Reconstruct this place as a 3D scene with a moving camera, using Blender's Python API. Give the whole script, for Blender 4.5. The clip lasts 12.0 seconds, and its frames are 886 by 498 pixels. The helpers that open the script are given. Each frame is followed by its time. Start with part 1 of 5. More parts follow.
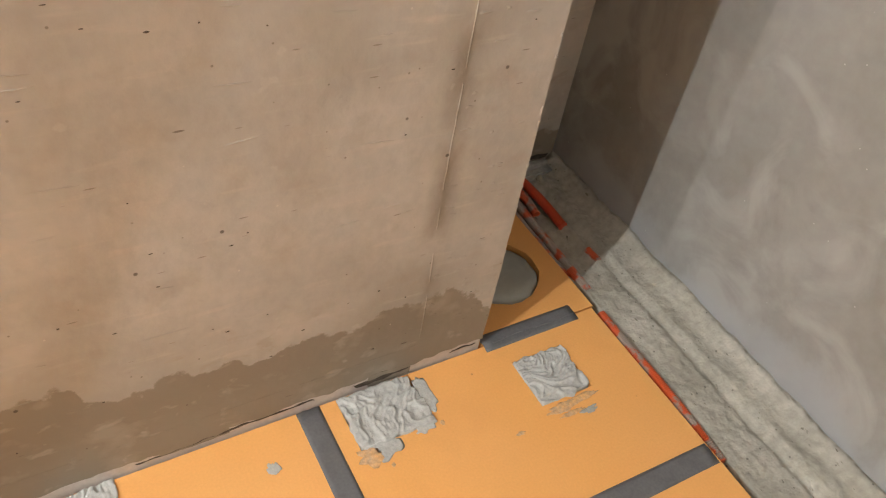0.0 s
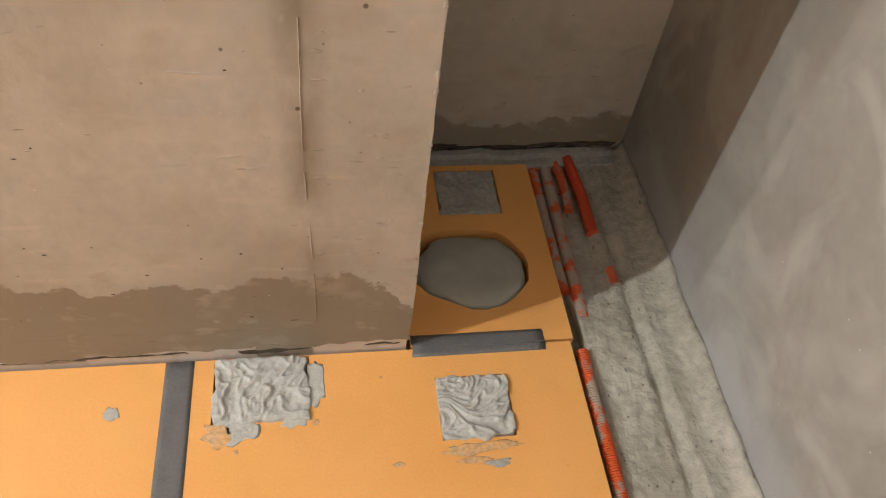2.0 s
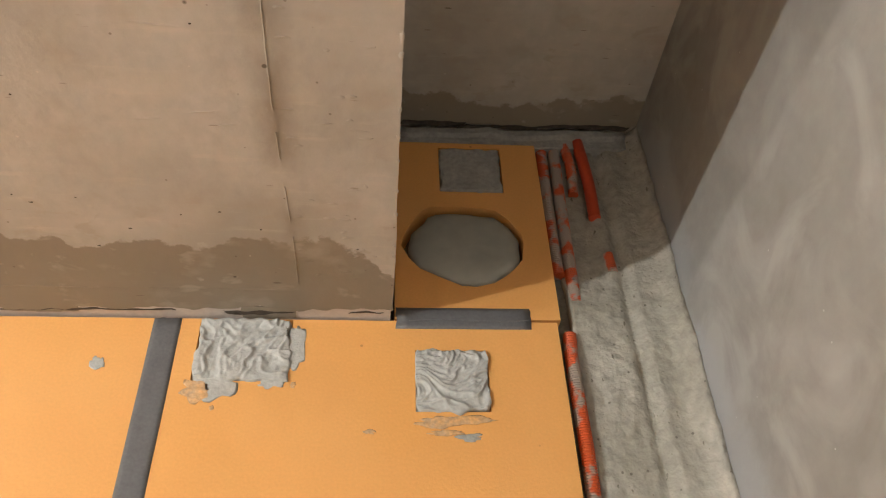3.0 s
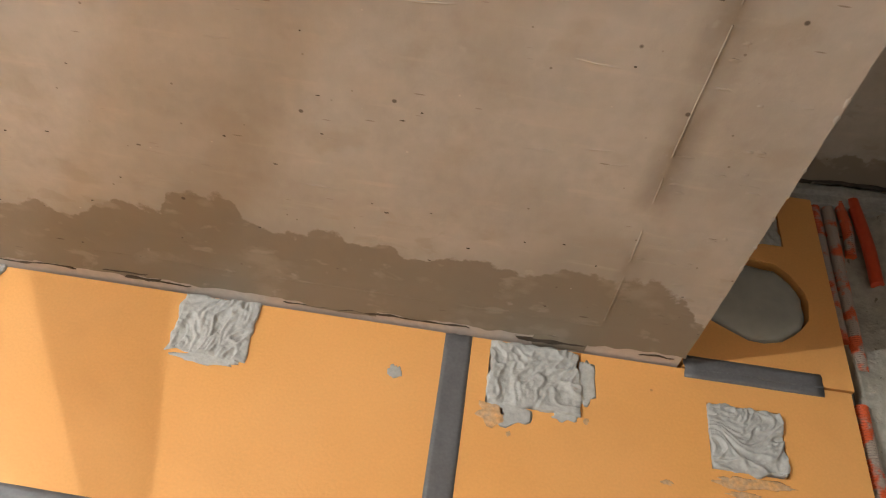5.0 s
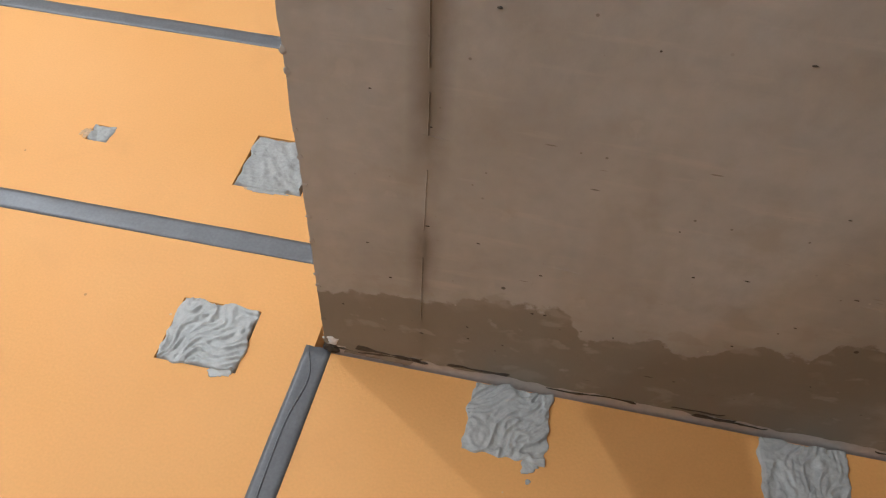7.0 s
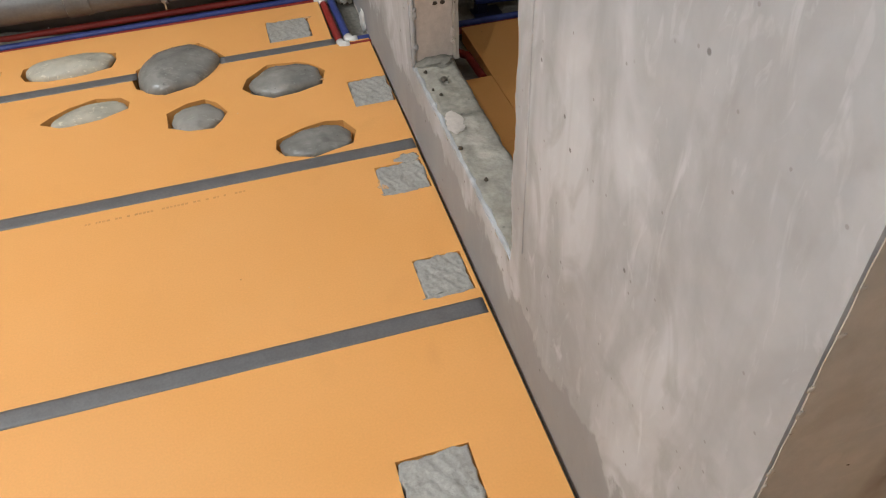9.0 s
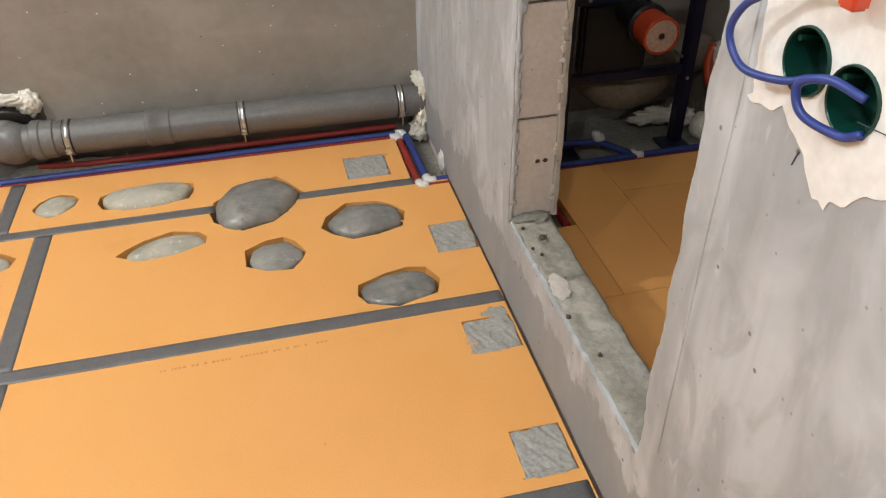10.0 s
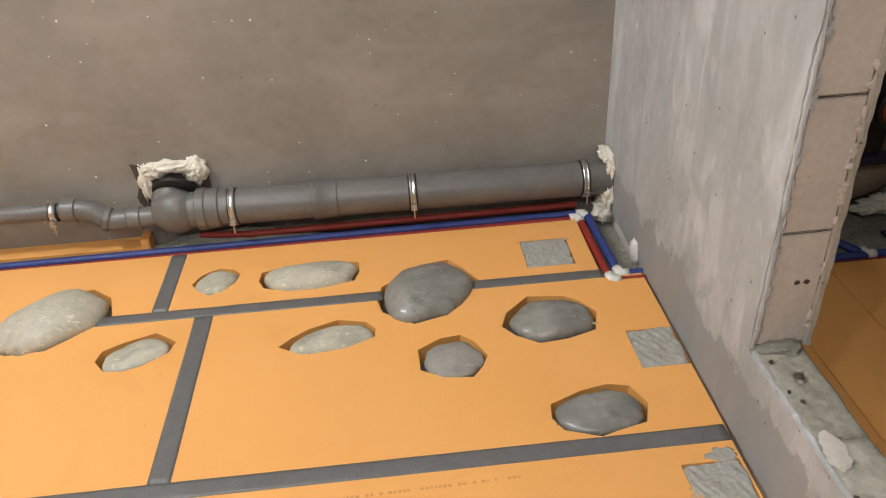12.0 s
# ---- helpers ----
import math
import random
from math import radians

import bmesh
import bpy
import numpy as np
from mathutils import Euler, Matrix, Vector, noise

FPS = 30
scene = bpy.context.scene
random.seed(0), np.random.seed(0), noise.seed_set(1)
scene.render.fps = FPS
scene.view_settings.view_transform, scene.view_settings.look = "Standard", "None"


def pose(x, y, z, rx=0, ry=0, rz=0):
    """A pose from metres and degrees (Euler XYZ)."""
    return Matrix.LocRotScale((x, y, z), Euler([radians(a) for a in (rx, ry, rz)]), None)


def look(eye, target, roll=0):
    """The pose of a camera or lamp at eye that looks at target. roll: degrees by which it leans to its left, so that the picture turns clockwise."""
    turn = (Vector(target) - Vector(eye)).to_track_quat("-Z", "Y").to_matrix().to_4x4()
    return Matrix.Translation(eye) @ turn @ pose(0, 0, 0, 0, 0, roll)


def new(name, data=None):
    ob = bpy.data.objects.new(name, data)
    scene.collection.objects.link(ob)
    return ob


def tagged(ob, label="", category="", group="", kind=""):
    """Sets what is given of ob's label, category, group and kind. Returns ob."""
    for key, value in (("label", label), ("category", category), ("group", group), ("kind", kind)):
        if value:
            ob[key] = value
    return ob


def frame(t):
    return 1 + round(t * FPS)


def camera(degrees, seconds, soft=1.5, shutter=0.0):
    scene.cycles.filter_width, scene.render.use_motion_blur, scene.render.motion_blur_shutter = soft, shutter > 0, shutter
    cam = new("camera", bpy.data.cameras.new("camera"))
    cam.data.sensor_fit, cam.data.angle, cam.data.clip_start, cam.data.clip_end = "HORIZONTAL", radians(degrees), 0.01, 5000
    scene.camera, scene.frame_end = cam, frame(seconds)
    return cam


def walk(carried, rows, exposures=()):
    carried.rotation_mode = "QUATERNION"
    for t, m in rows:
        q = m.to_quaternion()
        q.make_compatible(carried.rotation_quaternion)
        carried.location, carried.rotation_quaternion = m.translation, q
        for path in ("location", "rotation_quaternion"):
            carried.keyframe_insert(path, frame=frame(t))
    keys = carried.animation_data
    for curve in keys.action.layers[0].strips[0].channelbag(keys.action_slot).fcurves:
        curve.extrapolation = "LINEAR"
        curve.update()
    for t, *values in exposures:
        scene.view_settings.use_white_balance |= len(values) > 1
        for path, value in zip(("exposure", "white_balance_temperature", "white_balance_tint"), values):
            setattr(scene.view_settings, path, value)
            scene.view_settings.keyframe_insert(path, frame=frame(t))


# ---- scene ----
cam = camera(59.8, 12.0, soft=1.15)
PATH = [
    (0, (0.846, -0.768, 1.234), (1.701, 0.404, -0.142), 10.6),
    (0.5, (1.044, -0.782, 1.223), (1.78, 0.454, -0.166), 10.5),
    (1, (1.185, -0.754, 1.189), (1.789, 0.519, -0.231), 10.4),
    (1.5, (1.307, -0.72, 1.157), (1.768, 0.534, -0.331), 9.9),
    (2, (1.407, -0.711, 1.142), (1.712, 0.537, -0.391), 8.6),
    (2.5, (1.515, -0.721, 1.132), (1.711, 0.524, -0.421), 7.2),
    (2.7, (1.531, -0.732, 1.129), (1.702, 0.513, -0.426), 6.7),
    (4.3, (1.348, -0.764, 1.135), (1.458, 0.488, -0.421), 8.0),
    (4.5, (1.294, -0.764, 1.143), (1.385, 0.485, -0.416), 8.3),
    (5, (1.139, -0.714, 1.121), (1.104, 0.53, -0.445), 7.2),
    (5.5, (0.905, -0.667, 1.103), (0.783, 0.606, -0.435), 7.9),
    (6, (0.713, -0.638, 1.095), (0.484, 0.614, -0.448), 6.2),
    (6.5, (0.457, -0.646, 1.096), (0.215, 0.606, -0.445), 4.7),
    (7, (0.282, -0.635, 1.081), (0.085, 0.63, -0.456), 3.3),
    (7.2, (0.202, -0.608, 1.08), (0.031, 0.669, -0.45), 362.4),
    (8.8, (-0.313, -0.349, 1.201), (-0.007, 1.019, -0.225), -3.0),
    (9, (-0.366, -0.274, 1.23), (-0.011, 1.126, -0.153), -2.8),
    (9.5, (-0.462, -0.131, 1.266), (-0.086, 1.374, 0.003), -1.8),
    (10, (-0.501, -0.08, 1.278), (-0.139, 1.496, 0.101), -1.0),
    (10.5, (-0.577, -0.034, 1.27), (-0.226, 1.577, 0.137), -0.3),
    (11, (-0.606, 0.009, 1.264), (-0.291, 1.644, 0.155), -0.3),
    (11.5, (-0.623, 0.152, 1.254), (-0.347, 1.8, 0.155), -0.5),
    (12, (-0.666, 0.273, 1.264), (-0.564, 1.947, 0.175), -3.3),
]
EXPOSURE = ((0, 1.35, 6250, 10), (1.5, 1.4, 6400, 10), (2.7, 1.37, 6500, 10), (4.4, 1.22, 6400, 10), (5.0, 1.02, 6300, 10), (5.5, 0.75, 6050, 10), (6.0, 0.38, 5850, 10),
            (6.5, 0.0, 5700, 10), (7.2, -0.22, 5650, 10), (8.8, -0.38, 6050, 10), (9.5, -0.32, 6250, 10), (10.5, -0.17, 6300, 10), (11.5, -0.12, 6350, 10), (12, -0.26, 6400, 10))
walk(cam, [(t, look(e, g, r)) for t, e, g, r in PATH], EXPOSURE)

# ---- world and light ----
world = bpy.data.worlds.new("world")
scene.world = world
world.use_nodes = True
world.node_tree.nodes["Background"].inputs[0].default_value = (1.0, 0.86, 0.72, 1)
world.node_tree.nodes["Background"].inputs[1].default_value = 0.012


def bulb(x, y, z, watts, size=0.05, colour=(0.97, 1.0, 0.985)):
    lamp = bpy.data.lights.new("ceiling_bulb_light", "POINT")
    lamp.energy, lamp.shadow_soft_size, lamp.color = watts, size, colour
    ob = new("ceiling_bulb_light", lamp)
    ob.location = (x, y, z)
    return ob


# unseen lamps, mostly set along the lines of shadow edges
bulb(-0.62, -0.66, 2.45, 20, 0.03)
# added lamp split from the first, to throw the strip's shadow band
bulb(-1.00, -0.80, 2.45, 54, 0.0012)
# added weak fill lamp to lift the recess
bulb(1.92, -1.35, 2.45, 3.6)
bulb(-1.80, -0.32, 2.45, 42, 0.03)
bulb(-2.05, 0.80, 2.45, 18, 0.03)
# added fill lamp that brightens the door wall's far end
bulb(-1.30, 1.92, 2.45, 24, 0.03)
bulb(-2.40, 1.54, 2.45, 115, 0.03)
bulb(0.88, 1.93, 2.35, 7, 0.02)


# ---- materials ----
def material(name, colour, rough=0.7, metal=0.0, second=None, scale=6.0, amount=0.5, fine=90.0, fine_amount=0.15,
             bump=0.15, bump_scale=60.0, spec=0.5, random_tint=0.0):
    """A surface with colour variation at two scales and fine relief, in metres."""
    m = bpy.data.materials.new(name)
    m.use_nodes = True
    n, l = m.node_tree.nodes, m.node_tree.links
    p = n["Principled BSDF"]
    p.inputs["Roughness"].default_value, p.inputs["Metallic"].default_value = rough, metal
    p.inputs["Specular IOR Level"].default_value = spec
    second = second or tuple(c * 0.8 for c in colour)
    geo = n.new("ShaderNodeNewGeometry")
    big = n.new("ShaderNodeTexNoise")
    big.inputs["Scale"].default_value, big.inputs["Detail"].default_value = scale, 4
    l.new(geo.outputs["Position"], big.inputs["Vector"])
    ramp = n.new("ShaderNodeMapRange")
    ramp.inputs[1].default_value, ramp.inputs[2].default_value = 0.35, 0.68
    ramp.inputs[4].default_value = amount
    l.new(big.outputs["Fac"], ramp.inputs[0])
    mix = n.new("ShaderNodeMix")
    mix.data_type = "RGBA"
    mix.inputs[6].default_value, mix.inputs[7].default_value = (*colour, 1), (*second, 1)
    l.new(ramp.outputs[0], mix.inputs[0])
    small = n.new("ShaderNodeTexNoise")
    small.inputs["Scale"].default_value, small.inputs["Detail"].default_value = fine, 5
    l.new(geo.outputs["Position"], small.inputs["Vector"])
    val = n.new("ShaderNodeMapRange")
    val.inputs[1].default_value, val.inputs[2].default_value = 0.3, 0.7
    val.inputs[3].default_value, val.inputs[4].default_value = 1 - fine_amount, 1 + fine_amount
    l.new(small.outputs["Fac"], val.inputs[0])
    hsv = n.new("ShaderNodeHueSaturation")
    l.new(mix.outputs[2], hsv.inputs["Color"])
    if random_tint:
        info = n.new("ShaderNodeObjectInfo")
        tint = n.new("ShaderNodeMapRange")
        tint.inputs[3].default_value, tint.inputs[4].default_value = 1 - random_tint, 1 + random_tint
        l.new(info.outputs["Random"], tint.inputs[0])
        mul = n.new("ShaderNodeMath")
        mul.operation = "MULTIPLY"
        l.new(tint.outputs[0], mul.inputs[0])
        l.new(val.outputs[0], mul.inputs[1])
        l.new(mul.outputs[0], hsv.inputs["Value"])
    else:
        l.new(val.outputs[0], hsv.inputs["Value"])
    l.new(hsv.outputs[0], p.inputs["Base Color"])
    if bump:
        rel = n.new("ShaderNodeTexNoise")
        rel.inputs["Scale"].default_value, rel.inputs["Detail"].default_value = bump_scale, 6
        l.new(geo.outputs["Position"], rel.inputs["Vector"])
        b = n.new("ShaderNodeBump")
        b.inputs["Strength"].default_value, b.inputs["Distance"].default_value = bump, 0.01
        l.new(rel.outputs["Fac"], b.inputs["Height"])
        l.new(b.outputs[0], p.inputs["Normal"])
    m["colour_socket"] = hsv.name
    return m


def layer(m, fac_socket, colour, strength=1.0):
    """Lay a stain of the given colour over what the material has so far."""
    n, l = m.node_tree.nodes, m.node_tree.links
    p = n["Principled BSDF"]
    before = p.inputs["Base Color"].links[0].from_socket
    mix = n.new("ShaderNodeMix")
    mix.data_type = "RGBA"
    mix.inputs[7].default_value = (*colour, 1)
    l.new(before, mix.inputs[6])
    mul = n.new("ShaderNodeMath")
    mul.operation, mul.inputs[1].default_value = "MULTIPLY", strength
    l.new(fac_socket, mul.inputs[0])
    l.new(mul.outputs[0], mix.inputs[0])
    l.new(mix.outputs[2], p.inputs["Base Color"])


def stretched_noise(m, stretch, scale, lo, hi, detail=5, distortion=0.0):
    n, l = m.node_tree.nodes, m.node_tree.links
    geo, mp, tex, mr = n.new("ShaderNodeNewGeometry"), n.new("ShaderNodeMapping"), n.new("ShaderNodeTexNoise"), n.new("ShaderNodeMapRange")
    mp.inputs["Scale"].default_value = stretch
    tex.inputs["Scale"].default_value, tex.inputs["Detail"].default_value = scale, detail
    tex.inputs["Distortion"].default_value = distortion
    mr.inputs[1].default_value, mr.inputs[2].default_value = lo, hi
    l.new(geo.outputs["Position"], mp.inputs["Vector"])
    l.new(mp.outputs[0], tex.inputs["Vector"])
    l.new(tex.outputs["Fac"], mr.inputs[0])
    return mr.outputs[0]


def damp_edge(m, height, swing, scale, soft=0.006):
    """The mask of damp that has crept up from the floor to a ragged tide line."""
    n, l = m.node_tree.nodes, m.node_tree.links
    geo, sep, tex = n.new("ShaderNodeNewGeometry"), n.new("ShaderNodeSeparateXYZ"), n.new("ShaderNodeTexNoise")
    mp = n.new("ShaderNodeMapping")
    mp.inputs["Scale"].default_value = (1, 1, 0.75)
    l.new(geo.outputs["Position"], sep.inputs[0])
    l.new(geo.outputs["Position"], mp.inputs["Vector"])
    tex.inputs["Scale"].default_value, tex.inputs["Detail"].default_value = scale, 6
    tex.inputs["Roughness"].default_value = 0.54
    l.new(mp.outputs[0], tex.inputs["Vector"])
    a = n.new("ShaderNodeMath")
    a.operation, a.inputs[1].default_value, a.inputs[2].default_value = "MULTIPLY_ADD", swing, height - swing * 0.5
    l.new(tex.outputs["Fac"], a.inputs[0])
    d = n.new("ShaderNodeMath")
    d.operation = "SUBTRACT"
    l.new(a.outputs[0], d.inputs[0])
    l.new(sep.outputs["Z"], d.inputs[1])
    mr = n.new("ShaderNodeMapRange")
    mr.inputs[1].default_value, mr.inputs[2].default_value = -soft, soft
    l.new(d.outputs[0], mr.inputs[0])
    return mr.outputs[0]


def beside(m, axis, place, half, scale, lo, hi):
    """A broken stain that follows an upright line on a wall."""
    n, l = m.node_tree.nodes, m.node_tree.links
    geo, sep, sub, ab, mr, mul = (n.new("ShaderNode" + k) for k in ("NewGeometry", "SeparateXYZ", "Math", "Math", "MapRange", "Math"))
    sub.operation, sub.inputs[1].default_value, ab.operation, mul.operation = "SUBTRACT", place, "ABSOLUTE", "MULTIPLY"
    l.new(geo.outputs["Position"], sep.inputs[0])
    l.new(sep.outputs[axis], sub.inputs[0])
    l.new(sub.outputs[0], ab.inputs[0])
    mr.inputs[1].default_value, mr.inputs[2].default_value = half, 0.0
    l.new(ab.outputs[0], mr.inputs[0])
    l.new(mr.outputs[0], mul.inputs[0])
    l.new(stretched_noise(m, (1, 1, 0.6), scale, lo, hi, 4), mul.inputs[1])
    return mul.outputs[0]


def pits(m, scale, size, colour, strength, keep, stretch=(1, 1, 1)):
    """Scattered small pits: cells of which only some are pitted."""
    n, l = m.node_tree.nodes, m.node_tree.links
    geo, vor, near, some, mul = (n.new("ShaderNode" + k) for k in ("NewGeometry", "TexVoronoi", "MapRange", "MapRange", "Math"))
    vor.inputs["Scale"].default_value = scale
    mp = n.new("ShaderNodeMapping")
    mp.inputs["Scale"].default_value = stretch
    l.new(geo.outputs["Position"], mp.inputs["Vector"])
    l.new(mp.outputs[0], vor.inputs["Vector"])
    near.inputs[1].default_value, near.inputs[2].default_value = size, size * 0.6
    l.new(vor.outputs["Distance"], near.inputs[0])
    sep = n.new("ShaderNodeSeparateColor")
    l.new(vor.outputs["Color"], sep.inputs[0])
    some.inputs[1].default_value, some.inputs[2].default_value = keep, keep + 0.01
    l.new(sep.outputs[0], some.inputs[0])
    mul.operation = "MULTIPLY"
    l.new(near.outputs[0], mul.inputs[0])
    l.new(some.outputs[0], mul.inputs[1])
    layer(m, mul.outputs[0], colour, strength)


def tide_line(m, tide, swing, soft):
    """The mask of damp below a line of given heights along x, frayed by noise."""
    n, l = m.node_tree.nodes, m.node_tree.links
    geo, sep, along, ramp = (n.new("ShaderNode" + k) for k in ("NewGeometry", "SeparateXYZ", "Math", "ValToRGB"))
    fray, height, d, mr = (n.new("ShaderNode" + k) for k in ("TexNoise", "Math", "Math", "MapRange"))
    along.operation, along.inputs[1].default_value = "DIVIDE", 2.2
    l.new(geo.outputs["Position"], sep.inputs[0])
    l.new(sep.outputs["X"], along.inputs[0])
    l.new(along.outputs[0], ramp.inputs[0])
    stops = ramp.color_ramp.elements
    while len(stops) < len(tide):
        stops.new(0.5)
    for i, (x, z) in enumerate(tide):
        stops[i].position = x / 2.2
    for e, (x, z) in zip(sorted(stops, key=lambda e: e.position), tide):
        e.color = (z, z, z, 1)
    fray.inputs["Scale"].default_value, fray.inputs["Detail"].default_value = 24, 6
    fray.inputs["Roughness"].default_value = 0.58
    l.new(geo.outputs["Position"], fray.inputs["Vector"])
    height.operation, height.inputs[1].default_value = "MULTIPLY_ADD", swing * 2
    l.new(fray.outputs["Fac"], height.inputs[0])
    l.new(ramp.outputs[0], height.inputs[2])
    d.operation = "SUBTRACT"
    l.new(height.outputs[0], d.inputs[0])
    l.new(sep.outputs["Z"], d.inputs[1])
    mr.inputs[1].default_value, mr.inputs[2].default_value = swing - soft, swing + soft
    l.new(d.outputs[0], mr.inputs[0])
    return mr.outputs[0]


def within_height(m, top, soft, fac):
    """Keep a stain to the foot of a wall."""
    n, l = m.node_tree.nodes, m.node_tree.links
    geo, sep, mr, mul = (n.new("ShaderNode" + k) for k in ("NewGeometry", "SeparateXYZ", "MapRange", "Math"))
    mr.inputs[1].default_value, mr.inputs[2].default_value = top + soft, top - soft
    mul.operation = "MULTIPLY"
    l.new(geo.outputs["Position"], sep.inputs[0])
    l.new(sep.outputs["Z"], mr.inputs[0])
    l.new(mr.outputs[0], mul.inputs[0])
    l.new(fac, mul.inputs[1])
    return mul.outputs[0]


BROWN = material("brown_plaster", (0.455, 0.42, 0.37), 0.85, second=(0.385, 0.352, 0.303), scale=4, amount=0.9, fine=45, fine_amount=0.06, bump=0.22, bump_scale=24)
layer(BROWN, stretched_noise(BROWN, (0.6, 1, 3.5), 3.0, 0.50, 0.72), (0.505, 0.455, 0.395), 0.6)
layer(BROWN, stretched_noise(BROWN, (1, 1, 1), 2.4, 0.50, 0.68, 3), (0.325, 0.292, 0.243), 0.75)
layer(BROWN, stretched_noise(BROWN, (0.9, 1, 6.0), 9.0, 0.58, 0.72, 5), (0.55, 0.48, 0.40), 0.4)
layer(BROWN, beside(BROWN, "X", 1.388, 0.034, 7, 0.42, 0.54), (0.21, 0.17, 0.125), 0.8)
layer(BROWN, beside(BROWN, "X", 0.160, 0.028, 7, 0.38, 0.54), (0.17, 0.13, 0.09), 0.85)
layer(BROWN, stretched_noise(BROWN, (0.8, 1, 0.35), 5.0, 0.55, 0.66, 4, 0.6), (0.33, 0.285, 0.225), 0.35)
# height of the damp along the wall: where, how high
TIDE = ((0.0, .163), (.15, .200), (.17, .187), (.27, .220), (.365, .212), (.39, .160), (.48, .196), (.545, .172), (.62, .228), (.69, .203),
        (.705, .256), (.80, .268), (.82, .220), (.874, .200), (.953, .222), (1.0, .193), (1.04, .214), (1.06, .182), (1.18, .205), (1.25, .190),
        (1.32, .219), (1.38, .205), (1.45, .215), (1.51, .162), (1.54, .125), (1.58, .090), (1.67, .085), (1.74, .056), (1.90, .080), (2.07, .096))
layer(BROWN, tide_line(BROWN, TIDE, 0.040, 0.003), (0.215, 0.178, 0.128), 0.85)
layer(BROWN, tide_line(BROWN, [(x, 0.05 + z * 0.28) for x, z in TIDE], 0.06, 0.03), (0.28, 0.24, 0.185), 0.4)
layer(BROWN, within_height(BROWN, 0.30, 0.04, stretched_noise(BROWN, (1, 1, 1.6), 16, 0.60, 0.66, 5, 0.3)), (0.36, 0.315, 0.25), 0.65)
layer(BROWN, stretched_noise(BROWN, (1, 1, 1.3), 10, 0.57, 0.66, 6), (0.36, 0.31, 0.245), 0.5)
layer(BROWN, stretched_noise(BROWN, (1, 1, 1), 22, 0.66, 0.70, 5), (0.50, 0.455, 0.39), 0.35)
pits(BROWN, 26, 0.10, (0.06, 0.045, 0.03), 0.85, 0.90)
pits(BROWN, 70, 0.15, (0.13, 0.10, 0.07), 0.7, 0.94)
pits(BROWN, 40, 0.12, (0.10, 0.075, 0.05), 0.8, 0.93, (0.35, 1, 1.6))
pits(BROWN, 60, 0.14, (0.17, 0.135, 0.10), 0.7, 0.92, (0.28, 1, 1.8))
pits(BROWN, 34, 0.07, (0.60, 0.54, 0.46), 0.6, 0.90)

GREY = material("grey_plaster", (0.413, 0.424, 0.439), 0.8, second=(0.335, 0.346, 0.358), scale=3.5, amount=0.85, fine=30, fine_amount=0.05, bump=0.14, bump_scale=22)
layer(GREY, stretched_noise(GREY, (1, 1.5, 0.55), 4.5, 0.50, 0.66, 6, 0.8), (0.542, 0.564, 0.591), 0.8)
layer(GREY, stretched_noise(GREY, (1, 2.4, 0.7), 9, 0.60, 0.72, 6, 1.5), (0.619, 0.639, 0.662), 0.5)
layer(GREY, stretched_noise(GREY, (1, 1.2, 0.8), 6, 0.52, 0.66, 7, 1.8), (0.310, 0.311, 0.313), 0.55)
layer(GREY, stretched_noise(GREY, (1, 2.0, 0.8), 14, 0.62, 0.70, 7, 2.5), (0.602, 0.621, 0.644), 0.2)
layer(GREY, stretched_noise(GREY, (1, 3.0, 0.35), 6, 0.52, 0.64, 5, 0.4), (0.284, 0.284, 0.286), 0.25)
layer(GREY, damp_edge(GREY, 0.165, 0.30, 11.0, 0.008), (0.265, 0.268, 0.270), 0.8)
layer(GREY, beside(GREY, "Y", 0.615, 0.018, 6, 0.42, 0.60), (0.310, 0.306, 0.304), 0.7)
pits(GREY, 24, 0.10, (0.12, 0.115, 0.11), 0.8, 0.945)
pits(GREY, 55, 0.14, (0.24, 0.23, 0.22), 0.7, 0.955)

FAR = material("dark_grey_plaster", (0.285, 0.255, 0.222), 0.85, second=(0.225, 0.20, 0.172), scale=3, amount=0.9, fine=28, fine_amount=0.07, bump=0.14, bump_scale=26)
layer(FAR, stretched_noise(FAR, (0.7, 1, 2.0), 4.0, 0.50, 0.70, 6, 0.5), (0.34, 0.305, 0.265), 0.7)
pits(FAR, 33, 0.13, (0.80, 0.78, 0.72), 0.95, 0.955)
pits(FAR, 62, 0.20, (0.72, 0.70, 0.64), 0.9, 0.96)
pits(FAR, 24, 0.09, (0.07, 0.06, 0.05), 0.8, 0.92)

SIDE = material("side_plaster", (0.305, 0.295, 0.275), 0.85, second=(0.24, 0.23, 0.21), scale=3.0, amount=0.9, fine=36, fine_amount=0.06, bump=0.18, bump_scale=20)
layer(SIDE, stretched_noise(SIDE, (1, 1, 1), 5, 0.50, 0.64, 6, 1.0), (0.385, 0.375, 0.355), 0.8)
layer(SIDE, damp_edge(SIDE, 0.08, 0.4, 5, 0.03), (0.37, 0.37, 0.375), 0.7)
pits(SIDE, 24, 0.11, (0.13, 0.12, 0.10), 0.8, 0.90)
pits(SIDE, 40, 0.07, (0.55, 0.54, 0.51), 0.7, 0.975)

